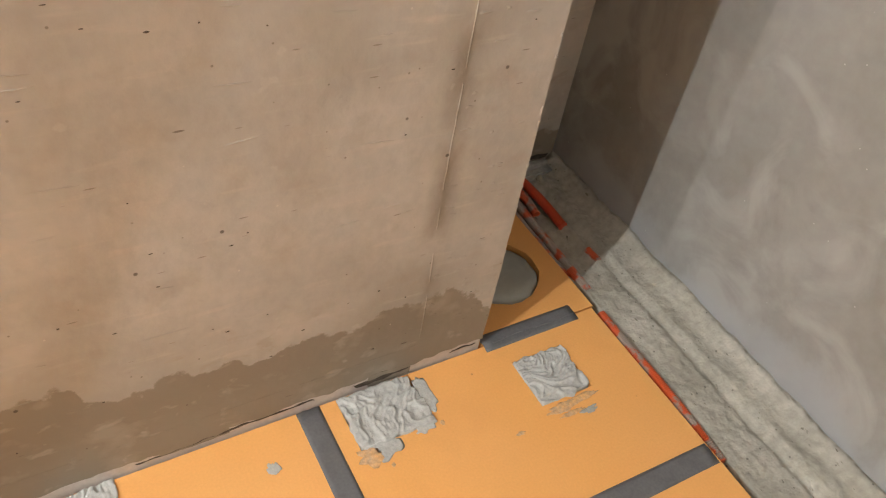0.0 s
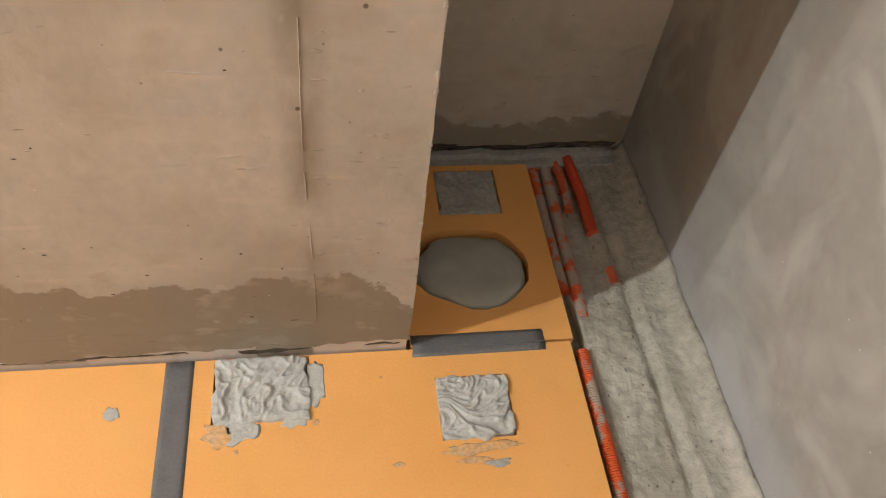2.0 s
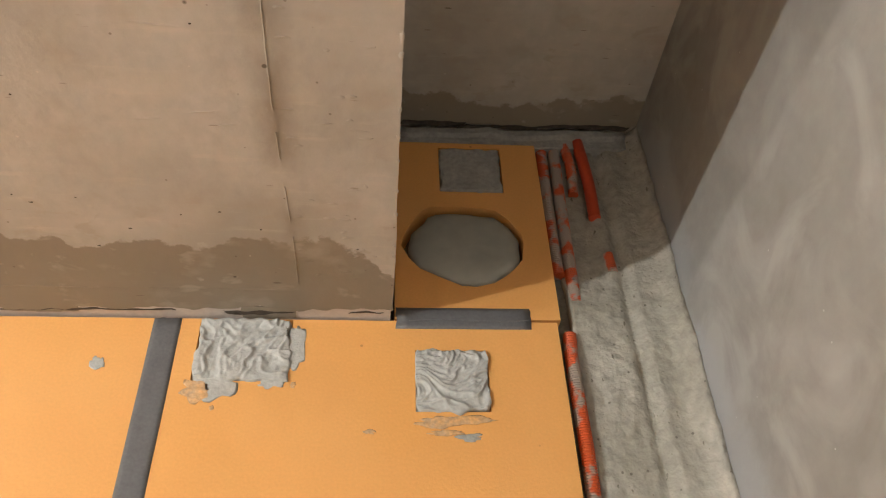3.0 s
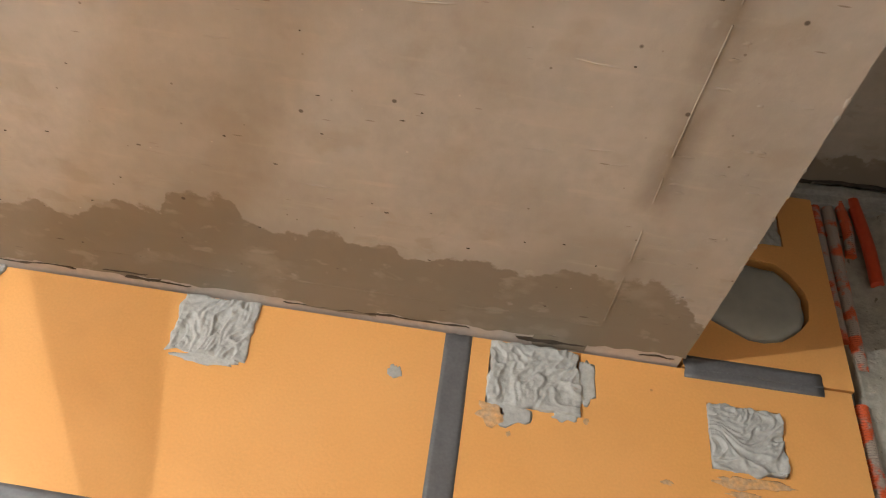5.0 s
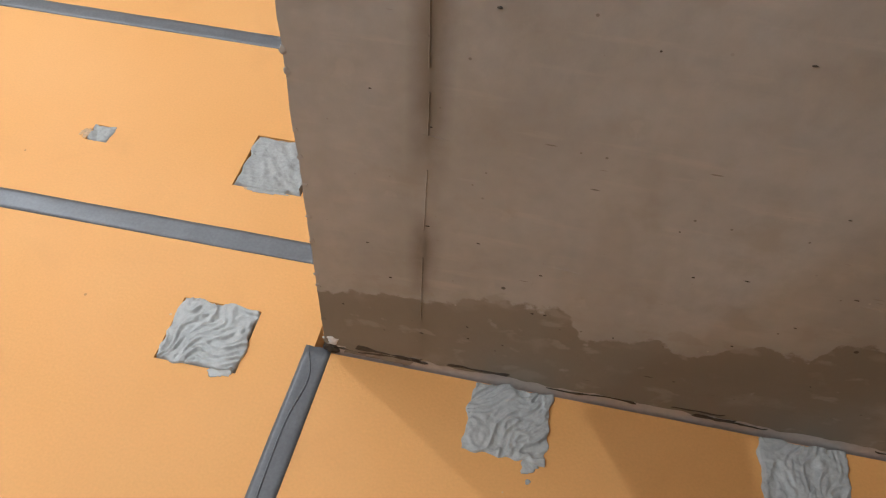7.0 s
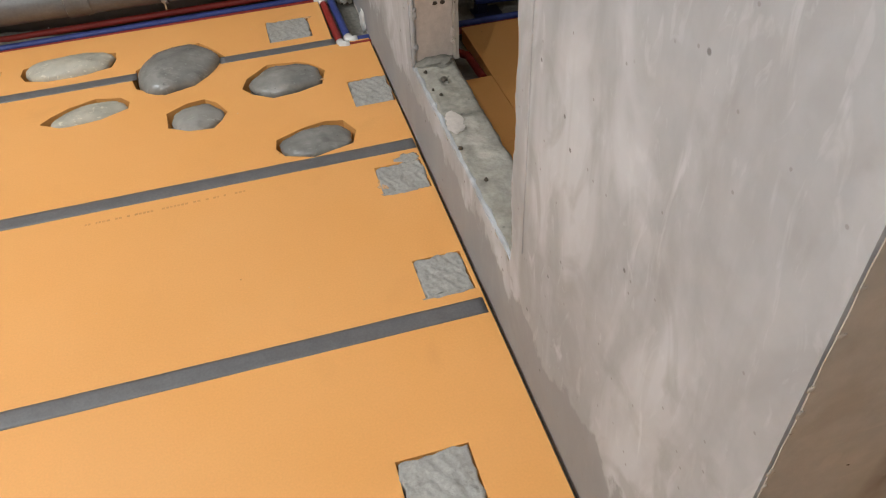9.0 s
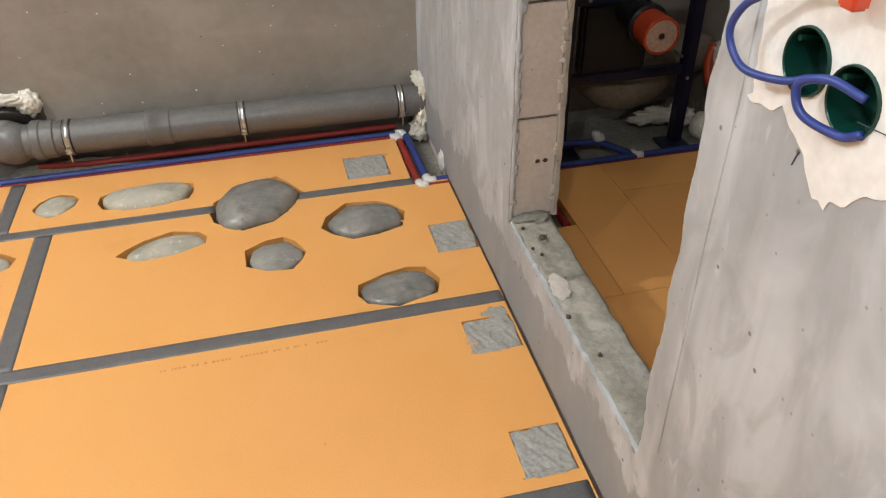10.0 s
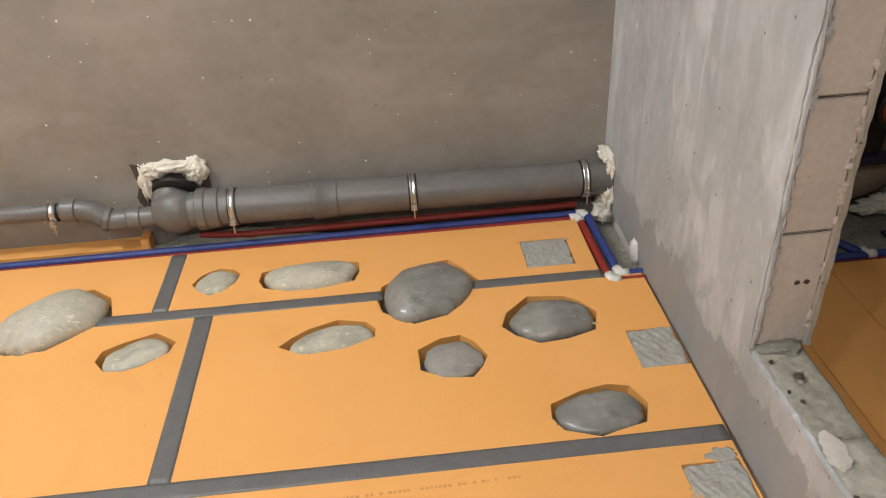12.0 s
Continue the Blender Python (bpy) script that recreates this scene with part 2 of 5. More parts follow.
CEIL = material("ceiling_concrete", (0.36, 0.35, 0.33), 0.9, amount=0.3, bump=0.05)
CONCRETE = material("rough_concrete", (0.45, 0.415, 0.35), 0.92, second=(0.34, 0.31, 0.25), scale=9, amount=0.9, fine=55, fine_amount=0.14, bump=0.8, bump_scale=45)
layer(CONCRETE, stretched_noise(CONCRETE, (1, 0.5, 1), 70, 0.69, 0.73, 3), (0.13, 0.11, 0.08), 0.8)
pits(CONCRETE, 70, 0.2, (0.12, 0.10, 0.075), 0.7, 0.85)
SCREED = material("subfloor_screed", (0.26, 0.245, 0.21), 0.92, scale=9, amount=0.7, fine=90, fine_amount=0.2, bump=0.4)
BLOCK = material("aerated_block", (0.60, 0.54, 0.49), 0.92, second=(0.52, 0.465, 0.42), scale=9, amount=0.6, fine=90, fine_amount=0.07, bump=0.10, bump_scale=70, random_tint=0.05)
pits(BLOCK, 50, 0.16, (0.30, 0.26, 0.23), 0.6, 0.90)
MORTAR = material("tile_adhesive", (0.50, 0.485, 0.45), 0.45, second=(0.42, 0.402, 0.37), scale=18, amount=0.6, fine=120, fine_amount=0.10, bump=0.25, bump_scale=110)
MORTAR_FLAT = material("set_adhesive", (0.35, 0.335, 0.305), 0.6, second=(0.43, 0.415, 0.38), scale=25, amount=0.7, fine=110, fine_amount=0.14, bump=0.35, bump_scale=90)
SMEAR = material("adhesive_smear", (0.55, 0.36, 0.21), 0.7, second=(0.72, 0.38, 0.14), scale=60, amount=0.9, fine=150, fine_amount=0.2, bump=0.3)
SILL = material("sill_mortar", (0.39, 0.365, 0.315), 0.9, second=(0.25, 0.23, 0.185), scale=11, amount=0.8, fine=70, fine_amount=0.18, bump=0.45, bump_scale=55)
layer(SILL, stretched_noise(SILL, (1, 1, 1), 9, 0.58, 0.66), (0.50, 0.46, 0.40), 0.8)
pits(SILL, 55, 0.2, (0.12, 0.10, 0.08), 0.7, 0.88)
ORANGE = material("orange_foam_board", (0.82, 0.395, 0.115), 0.62, second=(0.84, 0.42, 0.135), scale=3, amount=0.8, fine=220, fine_amount=0.03, bump=0.05, bump_scale=180, random_tint=0.015, spec=0.3)
layer(ORANGE, stretched_noise(ORANGE, (1, 1, 1), 4.5, 0.60, 0.75, 4, 0.8), (0.70, 0.33, 0.10), 0.35)
pits(ORANGE, 14, 0.045, (0.45, 0.19, 0.06), 0.7, 0.85)
pits(ORANGE, 22, 0.06, (0.72, 0.55, 0.38), 0.7, 0.93)
TAPE = material("grey_duct_tape", (0.125, 0.120, 0.120), 0.40, second=(0.155, 0.150, 0.150), scale=25, amount=0.7, fine=200, fine_amount=0.10, bump=0.12, bump_scale=40)
PIPE = material("grey_plastic_pipe", (0.135, 0.128, 0.122), 0.38, second=(0.165, 0.155, 0.145), scale=14, amount=0.8, fine=110, fine_amount=0.10, bump=0.03)
DUSTY = material("dusty_brown_pipe", (0.19, 0.15, 0.11), 0.6, second=(0.26, 0.21, 0.16), scale=12, amount=0.8, fine=60, fine_amount=0.15, bump=0.1)
RUBBER = material("black_rubber", (0.012, 0.012, 0.013), 0.45, bump=0.05)
ZINC = material("zinc_steel", (0.62, 0.61, 0.59), 0.3, 1.0, fine_amount=0.1, bump=0.1)
FOAM = material("expanding_foam", (0.74, 0.68, 0.56), 0.8, second=(0.82, 0.79, 0.72), scale=30, amount=0.8, fine=140, fine_amount=0.1, bump=0.5, bump_scale=90)
WHITE = material("white_plastic", (0.74, 0.72, 0.68), 0.4, fine_amount=0.04, bump=0.02)
BLUE = material("blue_foam_sleeve", (0.028, 0.045, 0.19), 0.55, second=(0.035, 0.06, 0.25), scale=20, fine=160, fine_amount=0.15, bump=0.15)
RED = material("red_foam_sleeve", (0.26, 0.022, 0.014), 0.55, second=(0.32, 0.03, 0.018), scale=20, fine=160, fine_amount=0.15, bump=0.15)
CONDUIT = material("orange_conduit", (0.62, 0.095, 0.02), 0.5, second=(0.5, 0.08, 0.02), scale=30, amount=0.6, fine_amount=0.1, bump=0.1)
layer(CONDUIT, stretched_noise(CONDUIT, (1, 1, 1), 26, 0.47, 0.54), (0.34, 0.31, 0.26), 0.9)
CAP = material("red_plastic", (0.62, 0.075, 0.025), 0.38, fine_amount=0.05, bump=0.03)
CAPFACE = material("dusty_cap_face", (0.55, 0.36, 0.27), 0.7, second=(0.62, 0.47, 0.38), scale=70, amount=0.9, fine_amount=0.15, bump=0.1)
STEEL_BLUE = material("dark_blue_powder_coat", (0.012, 0.014, 0.04), 0.35, fine_amount=0.1, bump=0.04)
GREEN = material("dark_green_plastic", (0.006, 0.05, 0.036), 0.3, fine_amount=0.08, bump=0.03)
CABLE = material("blue_cable", (0.03, 0.055, 0.26), 0.4, fine_amount=0.08, bump=0.03)
WIRE = material("pale_wire", (0.62, 0.50, 0.28), 0.45, fine_amount=0.1, bump=0.03)
PLASTER_WHITE = material("white_plaster", (0.83, 0.82, 0.80), 0.85, second=(0.76, 0.74, 0.71), scale=14, amount=0.7, fine=60, fine_amount=0.06, bump=0.3, bump_scale=40)
INK = material("pencil", (0.07, 0.07, 0.09), 0.7, fine_amount=0.1, bump=0)
PRINT = material("brown_print", (0.70, 0.32, 0.09), 0.7, fine_amount=0.1, bump=0)
# near-black colour that stands for the shade inside cracks, pits and holes
DARK = material("painted_crevice_dark", (0.075, 0.058, 0.042), 0.9, fine=100, fine_amount=0.3, bump=0.4)


def stone_material(name, a, b, rough):
    m = material(name, a, rough, second=b, scale=11, amount=0.9, fine=45, fine_amount=0.10, bump=0.10, bump_scale=50)
    layer(m, stretched_noise(m, (1, 1.4, 1), 9, 0.55, 0.68, 5, 1.0), tuple(c * 0.55 for c in a), 0.6)
    layer(m, stretched_noise(m, (1, 2.6, 1), 30, 0.625, 0.66, 3, 1.8), tuple(min(1, c * 1.9) for c in a), 0.4)
    pits(m, 60, 0.16, tuple(c * 0.4 for c in a), 0.6, 0.88)
    return m


PALE = stone_material("pale_river_stone", (0.49, 0.455, 0.37), (0.42, 0.39, 0.31), 0.5)
MID = stone_material("grey_river_stone", (0.31, 0.295, 0.265), (0.25, 0.235, 0.21), 0.5)
DARKSTONE = stone_material("dark_river_stone", (0.19, 0.185, 0.172), (0.29, 0.28, 0.255), 0.25)
FLATSTONE = material("flat_grey_stone", (0.40, 0.39, 0.34), 0.6, second=(0.34, 0.33, 0.285), scale=8, amount=0.8, fine=40, fine_amount=0.06, bump=0.08, bump_scale=30)


# ---- building helpers ----
def part(name, bm, mat, parent=None, label="", smooth=False):
    me = bpy.data.meshes.new(name)
    bmesh.ops.recalc_face_normals(bm, faces=bm.faces)
    bm.to_mesh(me)
    bm.free()
    me.materials.append(mat)
    me.polygons.foreach_set("use_smooth", [True] * len(me.polygons))
    if not smooth:
        me.set_sharp_from_angle(angle=radians(32))
    ob = new(name, me)
    if parent:
        ob.parent = parent
    if label:
        ob["label"] = label
    return ob


def empty(name, label, category, group="", kind="", at=(0, 0, 0)):
    ob = new(name)
    ob.empty_display_size = 0.05
    ob.location = at
    return tagged(ob, label, category, group, kind)


def settle(ob, parent):
    """Hang a part built in world places under a thing that stands elsewhere."""
    ob.parent = parent
    ob.matrix_parent_inverse = Matrix.Translation(parent.location).inverted()
    return ob


def box(x0, x1, y0, y1, z0, z1, bevel=0.0, bm=None):
    bm = bm or bmesh.new()
    r = bmesh.ops.create_cube(bm, size=1)
    bmesh.ops.transform(bm, verts=r["verts"], matrix=Matrix.Translation(((x0 + x1) / 2, (y0 + y1) / 2, (z0 + z1) / 2)) @ Matrix.Diagonal((x1 - x0, y1 - y0, z1 - z0, 1)))
    if bevel:
        edges = list({e for v in r["verts"] for e in v.link_edges})
        bmesh.ops.bevel(bm, geom=edges, offset=bevel, segments=2, affect="EDGES")
    return bm


def slab(outline, holes, to3, depth):
    """A plate with holes: 2D outlines, laid into space by to3(u, v, w) with w from 0 to depth."""
    bm = bmesh.new()
    edges = []
    for loop in (outline, *holes):
        vs = [bm.verts.new((u, v, 0)) for u, v in loop]
        edges += [bm.edges.new((vs[i], vs[i - 1])) for i in range(len(vs))]
    bmesh.ops.triangle_fill(bm, use_beauty=True, use_dissolve=False, edges=edges, normal=(0, 0, 1))
    r = bmesh.ops.extrude_face_region(bm, geom=bm.faces[:])
    for v in r["geom"]:
        if isinstance(v, bmesh.types.BMVert):
            v.co.z = depth
    for v in bm.verts:
        v.co = Vector(to3(*v.co))
    return bm


def jagged(a, b, step, amp, seed=0):
    """Points from a to just before b that wander a little off the straight line."""
    a, b = Vector(a), Vector(b)
    n = max(2, int((b - a).length / step))
    side = Vector((-(b - a).y, (b - a).x)).normalized()
    pts = []
    for i in range(n):
        p = a.lerp(b, i / n)
        k = noise.noise((p.x * 11 + seed, p.y * 11, seed)) + 0.6 * noise.noise((p.x * 45, p.y * 45 + seed, seed))
        pts.append(tuple(p + side * (amp * k if i else 0)))
    return pts


def ring_frame(d):
    d = d.normalized()
    a = d.cross(Vector((0, 0, 1)) if abs(d.z) < 0.9 else Vector((1, 0, 0))).normalized()
    return a, d.cross(a)


def sweep(points, radii, seg=14, bm=None, caps=True):
    """A tube through points, with one radius or one for each point."""
    bm = bm or bmesh.new()
    pts = [Vector(p) for p in points]
    if not isinstance(radii, (list, tuple)):
        radii = [radii] * len(pts)
    rings, a = [], None
    for i, p in enumerate(pts):
        d = (pts[min(i + 1, len(pts) - 1)] - pts[max(i - 1, 0)]).normalized()
        if a is None:
            a, b = ring_frame(d)
        else:
            a = (a - d * a.dot(d)).normalized()
            b = d.cross(a)
        rings.append([bm.verts.new(p + (a * math.cos(k * math.tau / seg) + b * math.sin(k * math.tau / seg)) * radii[i]) for k in range(seg)])
    for r, s in zip(rings, rings[1:]):
        for k in range(seg):
            bm.faces.new((r[k], r[(k + 1) % seg], s[(k + 1) % seg], s[k]))
    if caps:
        bm.faces.new(rings[0][::-1])
        bm.faces.new(rings[-1])
    return bm


def smooth_path(points, n=8):
    """A rounded line through the points."""
    p = [Vector(q) for q in points]
    p = [p[0] * 2 - p[1]] + p + [p[-1] * 2 - p[-2]]
    out = []
    for i in range(1, len(p) - 2):
        for k in range(n):
            t = k / n
            out.append(0.5 * (2 * p[i] + (p[i + 1] - p[i - 1]) * t + (2 * p[i - 1] - 5 * p[i] + 4 * p[i + 1] - p[i + 2]) * t * t + (3 * p[i] - p[i - 1] - 3 * p[i + 1] + p[i + 2]) * t ** 3))
    return out + [p[-2]]


def lathe(origin, axis, profile, seg=28, bm=None):
    """A turned shape: (distance along the axis, radius) from start to end."""
    o, d = Vector(origin), Vector(axis).normalized()
    bm = bm or bmesh.new()
    a, b = ring_frame(d)
    rings = [[bm.verts.new(o + d * s + (a * math.cos(k * math.tau / seg) + b * math.sin(k * math.tau / seg)) * max(r, 0.0004)) for k in range(seg)] for s, r in profile]
    for r, s in zip(rings, rings[1:]):
        for k in range(seg):
            bm.faces.new((r[k], r[(k + 1) % seg], s[(k + 1) % seg], s[k]))
    bm.faces.new(rings[0][::-1])
    bm.faces.new(rings[-1])
    return bm


def lump(c, size, rough, seed, sub=4, freq=3.0):
    """An uneven blob."""
    bm = bmesh.new()
    bmesh.ops.create_icosphere(bm, subdivisions=sub, radius=1)
    for v in bm.verts:
        q = v.co.copy()
        k = 1 + rough * (noise.noise(q * freq * 0.5 + Vector((seed, 0, 0))) + 0.5 * noise.noise(q * freq * 1.4 + Vector((0, seed, 0))) + 0.3 * noise.noise(q * freq * 3 + Vector((0, 0, seed))))
        v.co = Vector((c[0] + q.x * size[0] * k, c[1] + q.y * size[1] * k, c[2] + q.z * size[2] * k))
    return bm


# ---- setting ----
RIGHT, BACK, NORTH, CEILING = 2.075, 0.50, 2.45, 2.60
A_END = 1.546
DOOR_NEAR, DOOR_FAR, SILL_Z = 0.672, 1.392, 0.235
THICK = 0.112
WEST, SOUTH = -3.2, -3.0

ceiling = tagged(part("ceiling", box(WEST - 0.1, RIGHT + 0.1, SOUTH - 0.1, NORTH + 0.1, CEILING, CEILING + 0.1), CEIL), "plain bare concrete ceiling over the rooms", "ceiling", kind="structure")
wall_west = tagged(part("wall_west", box(WEST - 0.1, WEST, SOUTH, NORTH, -0.1, CEILING), SIDE), "grey plastered wall closing the room", "wall", kind="structure")
wall_south = tagged(part("wall_south", box(WEST - 0.1, RIGHT + 0.1, SOUTH - 0.1, SOUTH, -0.1, CEILING), SIDE), "grey plastered wall behind the corridor", "wall", kind="structure")
wall_north = tagged(part("wall_north", box(WEST - 0.1, RIGHT + 0.1, NORTH, NORTH + 0.1, -0.1, CEILING), FAR), "dark grey rendered wall flecked with white", "wall", kind="structure")
wall_east = tagged(part("wall_east", box(RIGHT, RIGHT + 0.1, SOUTH, BACK + 0.1, -0.1, CEILING), SIDE), "blotchy grey plastered side wall", "wall", kind="structure")

# added bent strip out of view near a lamp, casting the front wall's band
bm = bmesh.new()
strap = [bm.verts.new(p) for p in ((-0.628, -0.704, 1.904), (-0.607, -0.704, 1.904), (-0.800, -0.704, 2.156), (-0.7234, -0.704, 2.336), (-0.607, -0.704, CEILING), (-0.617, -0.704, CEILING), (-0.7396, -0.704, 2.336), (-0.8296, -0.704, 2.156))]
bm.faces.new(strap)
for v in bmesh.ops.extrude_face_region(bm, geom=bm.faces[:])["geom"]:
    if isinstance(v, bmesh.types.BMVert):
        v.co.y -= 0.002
tagged(part("ceiling_strap", bm, ZINC), "added unseen steel strip that shades the front wall", "strap")

# corridor-facing wall: block core, plaster coat with a ragged foot
wall_front = tagged(part("wall_front", box(0.005, A_END - 0.004, 0.0014, 0.12, -0.05, CEILING), BLOCK), "block wall with brown-grey plaster, damp at its foot", "wall", kind="structure")
foot = jagged((A_END, 0.027), (0.0, 0.024), 0.008, 0.012, 3)
out = [(0.0, CEILING)] + [(u, v) for u, v in jagged((A_END, CEILING), (A_END, 0.022), 0.02, 0.0022, 8)] + foot + jagged((0.0, 0.024), (0.0, CEILING), 0.02, 0.0022, 5)
part("plaster_coat", slab(out, [], lambda u, v, w: (u, w, v), 0.0013), BROWN, wall_front)
wall_recess_side = tagged(part("wall_recess_side", box(A_END - 0.1, A_END - 0.001, 0.1202, BACK, -0.05, CEILING), BROWN), "plastered end of the partition wall", "wall", kind="structure")
wall_recess = tagged(part("wall_recess", box(A_END - 0.1, RIGHT, BACK + 0.012, BACK + 0.1, -0.05, CEILING), BLOCK), "dark plastered back wall of the recess", "wall", kind="structure")
out = [(A_END - 0.0005, CEILING), (RIGHT - 0.001, CEILING)] + jagged((RIGHT - 0.001, 0.0), (A_END - 0.0005, 0.012), 0.012, 0.009, 13) + [(A_END - 0.0005, 0.012)]
part("plaster_coat", slab(out, [], lambda u, v, w: (u, BACK + w, v), 0.0115), BROWN, wall_recess)
# broken seams under the plaster's foot, crack shade put in as dark slabs
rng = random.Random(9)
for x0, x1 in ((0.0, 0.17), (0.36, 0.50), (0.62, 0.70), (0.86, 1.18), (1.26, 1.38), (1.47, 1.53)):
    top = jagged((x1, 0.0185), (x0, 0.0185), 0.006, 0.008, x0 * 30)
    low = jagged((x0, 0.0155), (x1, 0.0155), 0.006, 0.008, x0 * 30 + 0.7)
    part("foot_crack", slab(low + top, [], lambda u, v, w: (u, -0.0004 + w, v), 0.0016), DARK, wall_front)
for x0, x1, z0, z1 in ((1.29, 1.38, 0.0, 0.03), (0.90, 1.02, 0.012, 0.03), (0.03, 0.14, 0.004, 0.03)):
    part("damp_plaster", slab(jagged((x0, z0), (x1, z0), 0.008, 0.006, 3) + jagged((x1, z0), (x1, z1), 0.008, 0.006, 4) + jagged((x1, z1), (x0, z1), 0.008, 0.006, 5) + jagged((x0, z1), (x0, z0), 0.008, 0.006, 6), [], lambda u, v, w: (u, -0.0002 + w, v), 0.0014), BROWN, wall_front)
# vertical bead joints near both ends of the front wall
for x, top, low, k in ((1.388, 1.6, 0.10, 1), (0.157, 1.6, 0.14, 2)):
    z = low
    while z < top:
        ln = rng.uniform(0.05, 0.22)
        pts = [(x + 0.006 * noise.noise((v * 3, k, 0)) + 0.001 * noise.noise((v * 40, k, 0)), 0.0002, v) for v in np.arange(z, z + ln, 0.012)]
        part("plaster_seam", sweep(pts, [0.0013 + 0.0006 * noise.noise((p[2] * 60, k, 3)) for p in pts], 6), BROWN, wall_front)
        z += ln + rng.uniform(0.01, 0.06)
for x0, x1 in ((0.55, 0.80), (0.84, 1.12), (1.15, 1.40)):
    pts = [(x, 0.0002, 0.083 + 0.003 * noise.noise((x * 4, 0, 7))) for x in np.arange(x0, x1, 0.02)]
    part("plaster_ridge", sweep(pts, [0.0008 + 0.0005 * noise.noise((p[0] * 40, 2, 3)) for p in pts], 6), BROWN, wall_front)
# chipped corner at the wall's left foot
part("corner_chip", lump((0.012, 0.004, 0.034), (0.016, 0.006, 0.012), 0.5, 3, 3, 4), PLASTER_WHITE, wall_front, "pale chipped plaster corner")
# dark lump in place of the shaded gap under the chip
part("corner_gap", lump((0.010, 0.001, 0.008), (0.012, 0.003, 0.012), 0.4, 6, 3, 4), DARK, wall_front)
# knocks and dents by the plaster bead, as small raised flakes
for k in range(46):
    x, z = rng.uniform(1.40, 1.52), rng.uniform(0.12, 0.95)
    part("plaster_flake", lump((x, 0.0004, z), (rng.uniform(0.004, 0.014), 0.0011, rng.uniform(0.0015, 0.004)), 0.6, k, 2, 3), BROWN, wall_front)

# trowel scratches and pits in the brown plaster; pit shade is dark lumps
rng = random.Random(31)
for k in range(70):
    x, z = rng.uniform(0.02, 1.5), 0.10 + 0.9 * rng.random() ** 1.4
    w, t = rng.uniform(0.0012, 0.0036), rng.uniform(0.0006, 0.0013)
    part("pit", lump((x, 0.0, z), (w, 0.0009, t), 0.5, k * 1.7, 2, 3), DARK, wall_front)
for k in range(26):
    x, z, ln, tilt = rng.uniform(0.05, 1.45), rng.uniform(0.22, 0.9), rng.uniform(0.015, 0.07), rng.uniform(-0.12, 0.12)
    pts = [(x + ln * i / 6, 0.0003, z + ln * tilt * i / 6 + 0.0012 * noise.noise((k, i * 0.6, 2))) for i in range(7)]
    part("trowel_scratch", sweep(pts, [0.0003 + 0.0009 * math.sin(math.pi * (i + 0.4) / 7) for i in range(7)], 6), BROWN, wall_front)
for k in range(18):
    z = 0.05 + 1.0 * k / 18 + rng.uniform(-0.02, 0.02)
    part("edge_chip", lump((rng.uniform(0.0, 0.004), 0.0, z), (0.004, 0.0012, rng.uniform(0.003, 0.007)), 0.5, k * 2.3, 2, 3), BROWN, wall_front)
    part("edge_chip", lump((A_END - 0.002, 0.0, z), (0.003, 0.0012, rng.uniform(0.002, 0.008)), 0.5, k * 3.1, 2, 3), BROWN, wall_front)
# breaks where the plaster stops above the floor, their shade drawn as dark slabs
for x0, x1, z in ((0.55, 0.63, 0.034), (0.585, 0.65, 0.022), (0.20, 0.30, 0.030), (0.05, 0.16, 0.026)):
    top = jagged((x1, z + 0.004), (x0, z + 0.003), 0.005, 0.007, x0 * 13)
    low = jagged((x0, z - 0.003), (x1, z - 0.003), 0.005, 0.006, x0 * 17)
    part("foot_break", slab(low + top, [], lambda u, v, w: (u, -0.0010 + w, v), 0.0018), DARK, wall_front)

# wall with the doorway
SOCKETS = ((0.522, 0.984), (0.450, 0.974))
socket_holes = [[(y + 0.0345 * math.cos(k * math.tau / 28), z + 0.0345 * math.sin(k * math.tau / 28)) for k in range(28)] for y, z in SOCKETS]
wall_door = tagged(part("wall_door", slab([(0.121, -0.05), (DOOR_NEAR - 0.004, -0.05), (DOOR_NEAR - 0.004, CEILING), (0.121, CEILING)], socket_holes, lambda u, v, w: (0.012 + w, u, v), THICK - 0.012), BLOCK), "block partition with pale grey plaster and a raw doorway", "wall", kind="structure")
part("wall_core", box(0.012, THICK, DOOR_FAR + 0.012, NORTH, -0.05, CEILING), BLOCK, wall_door)
part("lintel", box(0.012, THICK, DOOR_NEAR - 0.004, DOOR_FAR + 0.012, 2.1, CEILING), BLOCK, wall_door)
part("wall_core", box(0.012, THICK - 0.006, DOOR_NEAR - 0.004, DOOR_FAR + 0.012, -0.05, SILL_Z - 0.014), BLOCK, wall_door)
out = ([(0.0048, CEILING)] + [(0.0048, 0.0)] + jagged((0.0048, 0.004), (NORTH - 0.001, 0.004), 0.02, 0.006, 21)[1:] + [(NORTH - 0.001, 0.004), (NORTH - 0.001, CEILING)]
       + [(DOOR_FAR + 0.4, CEILING)] + [(DOOR_FAR, CEILING)] + jagged((DOOR_FAR, 2.1), (DOOR_FAR, SILL_Z - 0.006), 0.014, 0.008, 31)
       + jagged((DOOR_FAR, SILL_Z - 0.006), (DOOR_NEAR, SILL_Z - 0.006), 0.02, 0.005, 33) + jagged((DOOR_NEAR, SILL_Z - 0.006), (DOOR_NEAR, 2.1), 0.014, 0.010, 35)
       + [(DOOR_NEAR, CEILING)])
part("plaster_coat", slab(out, socket_holes, lambda u, v, w: (w, u, v), 0.0118), GREY, wall_door)
